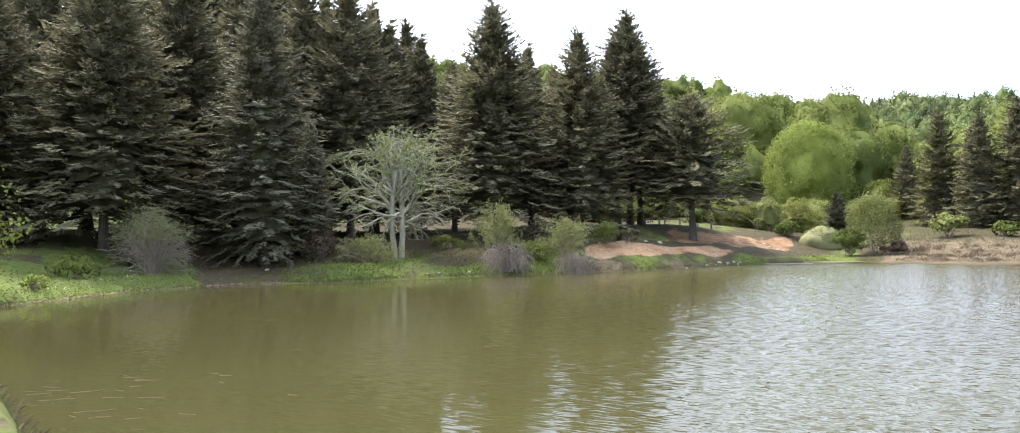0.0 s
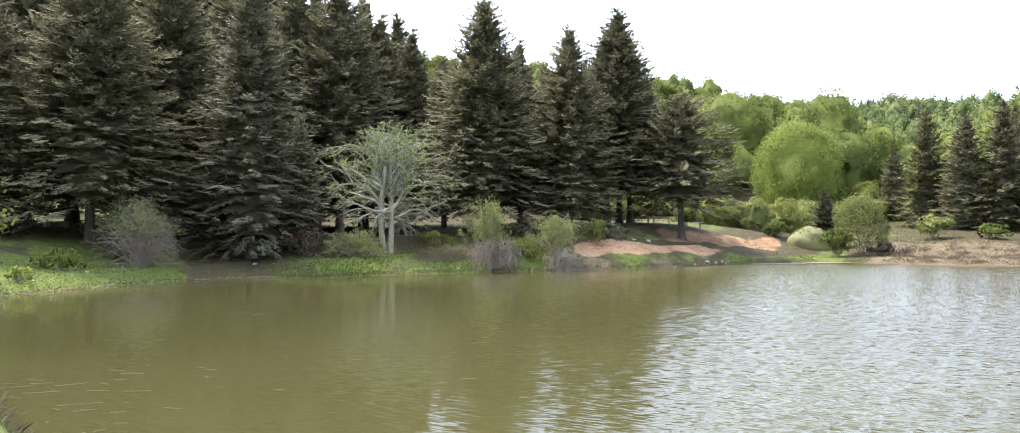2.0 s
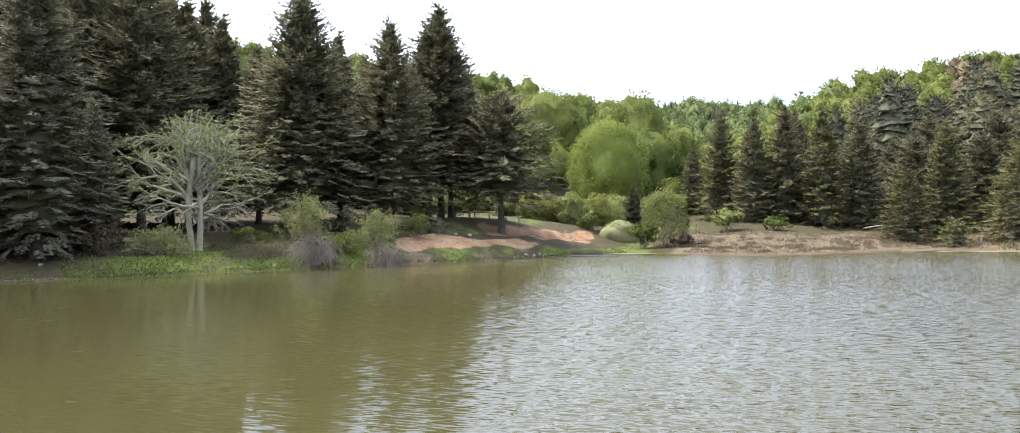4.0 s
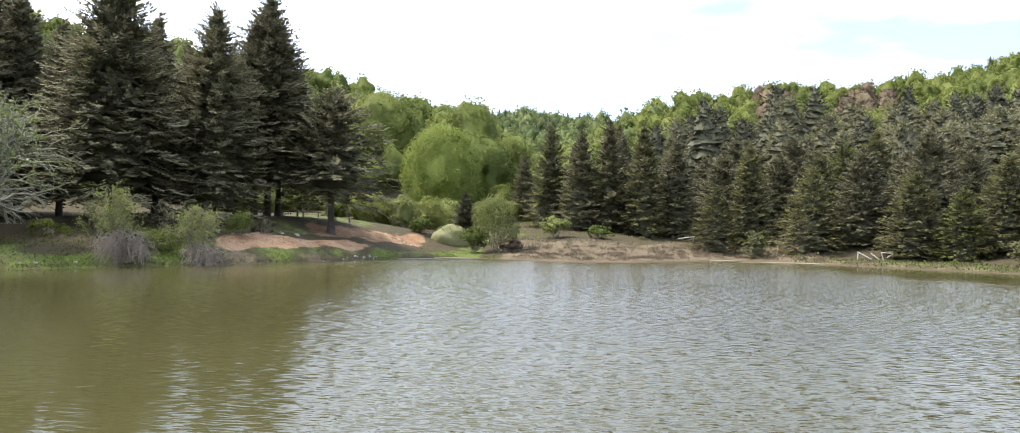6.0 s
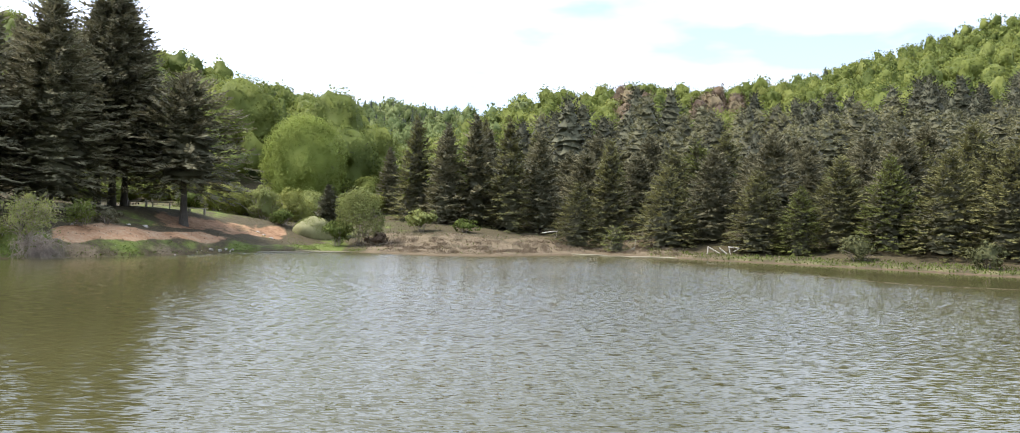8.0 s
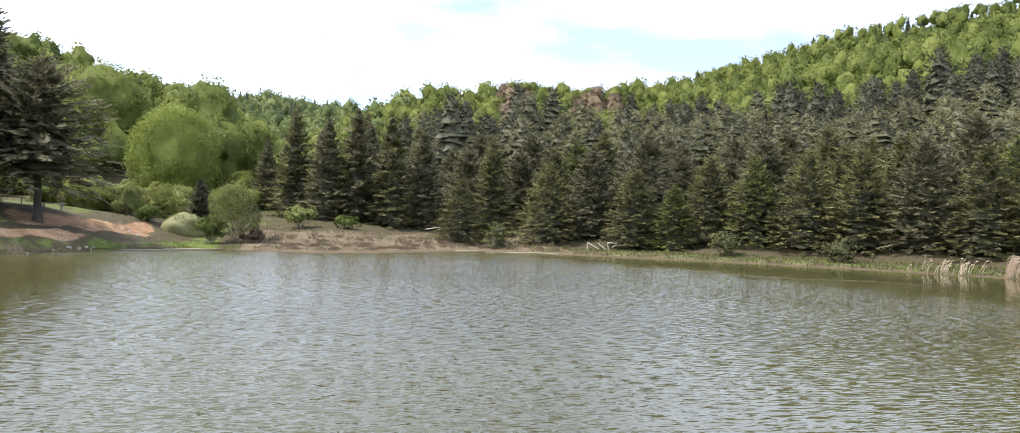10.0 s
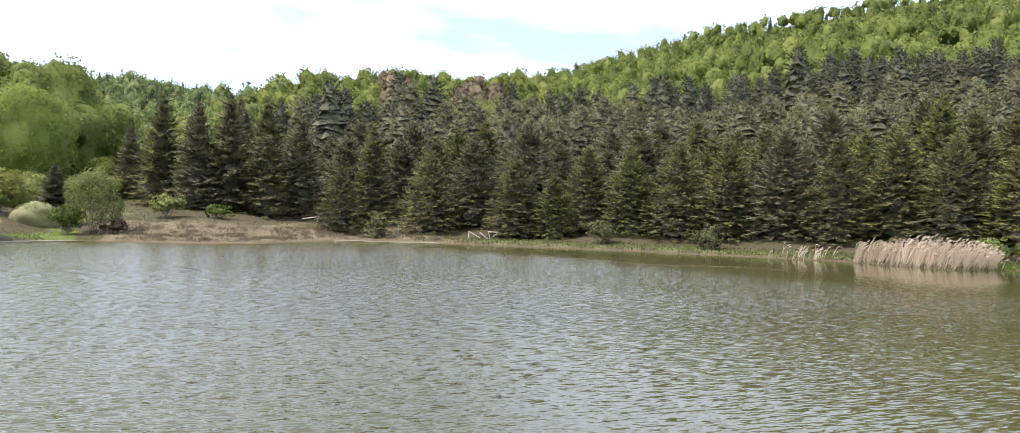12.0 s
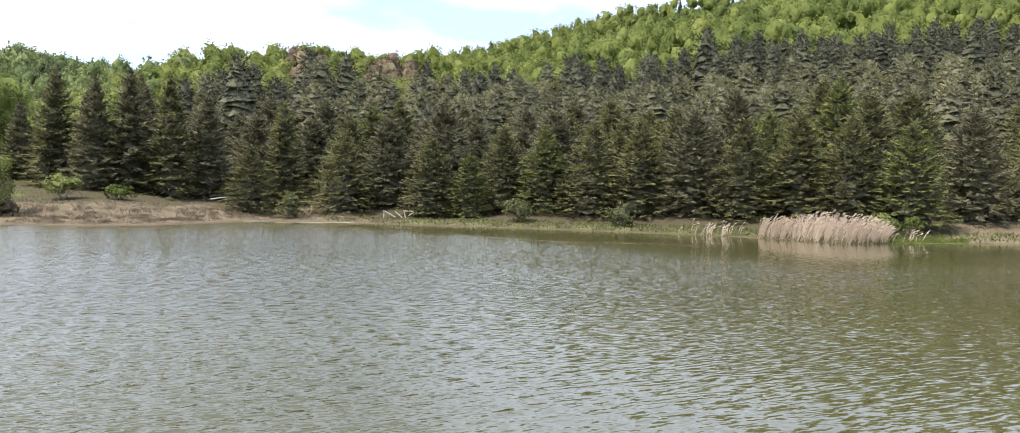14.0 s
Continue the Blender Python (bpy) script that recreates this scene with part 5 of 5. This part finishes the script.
def make_grass():
    rng = np.random.default_rng(141)
    n = 26000
    az = rng.uniform(-46, 25, n)
    s = np.where(az < -20, 15.0, 9.5) * rng.uniform(0, 1, n) ** 1.6
    x, y = (far(az) + s) * np.sin(np.radians(az)), (far(az) + s) * np.cos(np.radians(az))
    clay = (az > 5) & (az < 19.5) & (s > 1.6) & (rolling(x, y, 2.5, 1.0) < 0.6)
    sparse = np.where(az > 4.5, 0.22, np.where(az > -8, 0.45, np.where((az > -21.5) & (az < -16), 0.12, np.where(s > 3.5, 0.4, 1.0))))
    keep = ~clay & (rolling(x, y, 2.2, 8.0) > -0.75) & ((rng.uniform(size=n) < sparse) | (rolling(x, y, 2.6, 6.0) > 0.35))
    az, s = az[keep], s[keep]
    blades("bank_grass", "fresh green grass on the pond bank", TURF, rng, az, far(az) + s, rng.uniform(0.10, 0.34, len(az)) * np.where(az > 4.5, 0.62, np.where(az < -16, 0.5, 0.8)), rng.uniform(0.05, 0.10, len(az)))
    n = 4000
    az = rng.uniform(5, 30, n)
    s = rng.uniform(9, 34, n)
    keep = ~((az < 19.5) & (s < 13)) & ~((az < 17) & (s < 30))
    blades("meadow_grass", "olive meadow grass behind the clay slope", WILLOW_DULL, rng, az[keep], (far(az) + s)[keep], rng.uniform(0.12, 0.3, int(keep.sum())), rng.uniform(0.04, 0.08, int(keep.sum())), 0.6)
    n = 4200
    az = rng.uniform(-46, 22, n)
    s = np.where(rng.uniform(size=n) < 0.5, rng.uniform(-0.05, 0.35, n), rng.uniform(0, 9, n))
    blades("withered_grass", "withered straw-coloured grass along the waterline", STRAW, rng, az, far(az) + s, rng.uniform(0.10, 0.3, n), rng.uniform(0.04, 0.08, n), 0.7)
    n = 1500
    az = rng.uniform(-36, -10, n)
    az = np.where((rng.uniform(size=n) < 0.3) | (az < -15), az, az - 12)
    blades("waterline_straw", "pale washed-up straw lying along the waterline", REED, rng, az, far(az) + rng.uniform(-0.06, 0.2, n), rng.uniform(0.08, 0.22, n), rng.uniform(0.02, 0.05, n), 1.2)
    n = 26000
    az = np.concatenate([rng.uniform(25, 47, n), rng.uniform(45, 76, 800), rng.uniform(85.5, 100, 5000)])
    s = np.concatenate([14 * rng.uniform(0, 1, n) ** 1.3, 4.5 * rng.uniform(0, 1, 800) ** 1.5, 9 * rng.uniform(0, 1, 5000)])
    tall = rng.uniform(0.08, 0.26, len(az)) * 1.35 ** rolling(far(az) * az * 0.02, s, 1.6, 9.0)
    x, y = (far(az) + s) * np.sin(np.radians(az)), (far(az) + s) * np.cos(np.radians(az))
    keep = rolling(x, y, 2.4, 2.0) > -0.35
    blades("marsh_grass", "dry tan marsh grass along the shore", MARSH, rng, az[keep], (far(az) + s + 0.6)[keep], tall[keep], rng.uniform(0.04, 0.075, int(keep.sum())), 1.1)
    n = 170
    az = np.repeat(rng.uniform(24.5, 47, n), 45) + rng.normal(0, 0.16, n * 45)
    s = np.repeat(1.2 + 9 * rng.uniform(0, 1, n) ** 1.3, 45) + rng.normal(0, 0.22, n * 45)
    blades("marsh_tussocks", "taller dry brown tussocks on the marshy shore", MARSH, rng, az, far(az) + np.maximum(s, 0.4), rng.uniform(0.2, 0.55, n * 45), rng.uniform(0.02, 0.045, n * 45), 0.45)
    n = 500
    az = np.concatenate([rng.uniform(23, 48, n), rng.uniform(45, 100, 4000)])
    s = np.concatenate([rng.uniform(0.5, 22, n), 5 * rng.uniform(0, 1, 4000)])
    blades("green_tufts", "green tufts growing through dry grass", OLIVE, rng, az, far(az) + s, rng.uniform(0.15, 0.45, len(az)), rng.uniform(0.05, 0.1, len(az)))
    n = 2600
    az, d = rng.uniform(82.5, 88, n), 0
    s = rng.uniform(-0.2, 1.6, n)
    blades("spit_grass", "bright green grass on the low spit", TURF, rng, az, far(az) + s, rng.uniform(0.08, 0.22, n), rng.uniform(0.05, 0.09, n))
    n = 1500
    az = rng.uniform(-38, -29, n)
    d = near(az) + 0.25 - 4.0 * rng.uniform(0, 1, n) ** 1.5
    blades("near_grass", "yellow-green grass at the nearer water's edge", WILLOW_DULL, rng, az, d, rng.uniform(0.06, 0.2, n), rng.uniform(0.012, 0.03, n), 0.6)
    n = 350
    az = rng.uniform(-38, -29.5, n)
    d = near(az) + rng.uniform(-1.6, 0.35, n)
    blades("near_straw", "dry stalks at the nearer water's edge", STRAW, rng, az, d, rng.uniform(0.15, 0.5, n), rng.uniform(0.012, 0.025, n), 0.7)
    n = 240
    az = np.concatenate([rng.normal(-27.5, 2.2, 90), rng.normal(1.5, 1.2, 90), rng.uniform(-30, 10, 60)])
    d = far(az) + np.concatenate([rng.uniform(0.6, 3, 90), rng.uniform(2, 4.5, 90), rng.uniform(0.3, 5, 60)])
    c = np.stack([d * np.sin(np.radians(az)), d * np.cos(np.radians(az)), height(az, d) + 0.28], 1)
    tagged(new("white_flowers", mesh_of("white_flowers", *cards(c, np.array([[0.0, -0.5, 0.6]]) + rng.normal(0, 0.3, (n, 3)), rng.uniform(0.014, 0.028, n), rng), PETAL)), "small white flowers in the grass", "flowers", kind="stuff")
    n = 90
    az = np.concatenate([rng.uniform(-33, -25, 40), rng.uniform(-30, 5, 50)])
    d = np.concatenate([rng.uniform(11.5, 18, 40), rng.uniform(12, 40, 50)])
    p = np.stack([d * np.sin(np.radians(az)), d * np.cos(np.radians(az)), np.full(n, 0.008)], 1)
    a = rng.normal(0, 0.5, n)
    w = np.stack([np.cos(a), np.sin(a), 0 * a], 1)
    ln = rng.uniform(0.06, 0.45, n)
    tagged(new("floating_straw", mesh_of("floating_straw", *tubes(p, p + w * ln[:, None], np.full(n, 0.008), np.full(n, 0.005)), STRAW)), "bits of straw floating on the water", "straw", kind="stuff")


make_grass()


def make_drift_line():
    """Pale pollen and bits gathered in a thin line by the wind."""
    rng = np.random.default_rng(161)
    n = 700
    u = rng.uniform(0, 1, n)
    az = 52 + 19.5 * u
    d = 52 - 7 * u + 1.2 * np.sin(u * 9) + rng.normal(0, 0.22, n)
    p = np.stack([d * np.sin(np.radians(az)), d * np.cos(np.radians(az)), np.full(n, 0.006)], 1)
    nrm = np.tile([[0, 0, 1.0]], (n, 1)) + rng.normal(0, 0.03, (n, 3))
    tagged(new("drift_line", mesh_of("drift_line", *cards(p, nrm, rng.uniform(0.03, 0.10, n), rng), STRAW)), "thin line of pale drift on the water", "drift", kind="stuff")


make_drift_line()


def make_mud_bars():
    rng = np.random.default_rng(151)
    for az, d, lx, ly in ((44.4, 75.0, 3.6, 0.45), (46.0, 75.6, 2.6, 0.4), (40.6, 77.5, 2.0, 0.4), (19.2, 68.7, 2.6, 0.35), (21.5, 71.5, 3.0, 0.4)):
        bm = bmesh.new()
        bmesh.ops.create_icosphere(bm, subdivisions=3, radius=1.0)
        off = Vector((rng.uniform(0, 50), 0, 0))
        for v in bm.verts:
            v.co *= 1 + 0.25 * noise.noise(v.co * 2.2 + off)
            v.co = Vector((v.co.x * lx, v.co.y * ly, v.co.z * 0.06))
        for f in bm.faces:
            f.smooth = True
        me = bpy.data.meshes.new("mud_bar")
        bm.to_mesh(me)
        bm.free()
        me.materials.append(FOAM)
        ob = tagged(new("mud_bar", me), "flat pale mud bar just above the water", "mud bar", "mud bars off the shore")
        ob.location, ob.rotation_euler = (d * math.sin(radians(az)), d * math.cos(radians(az)), 0.02), (0, 0, radians(-az))


make_mud_bars()
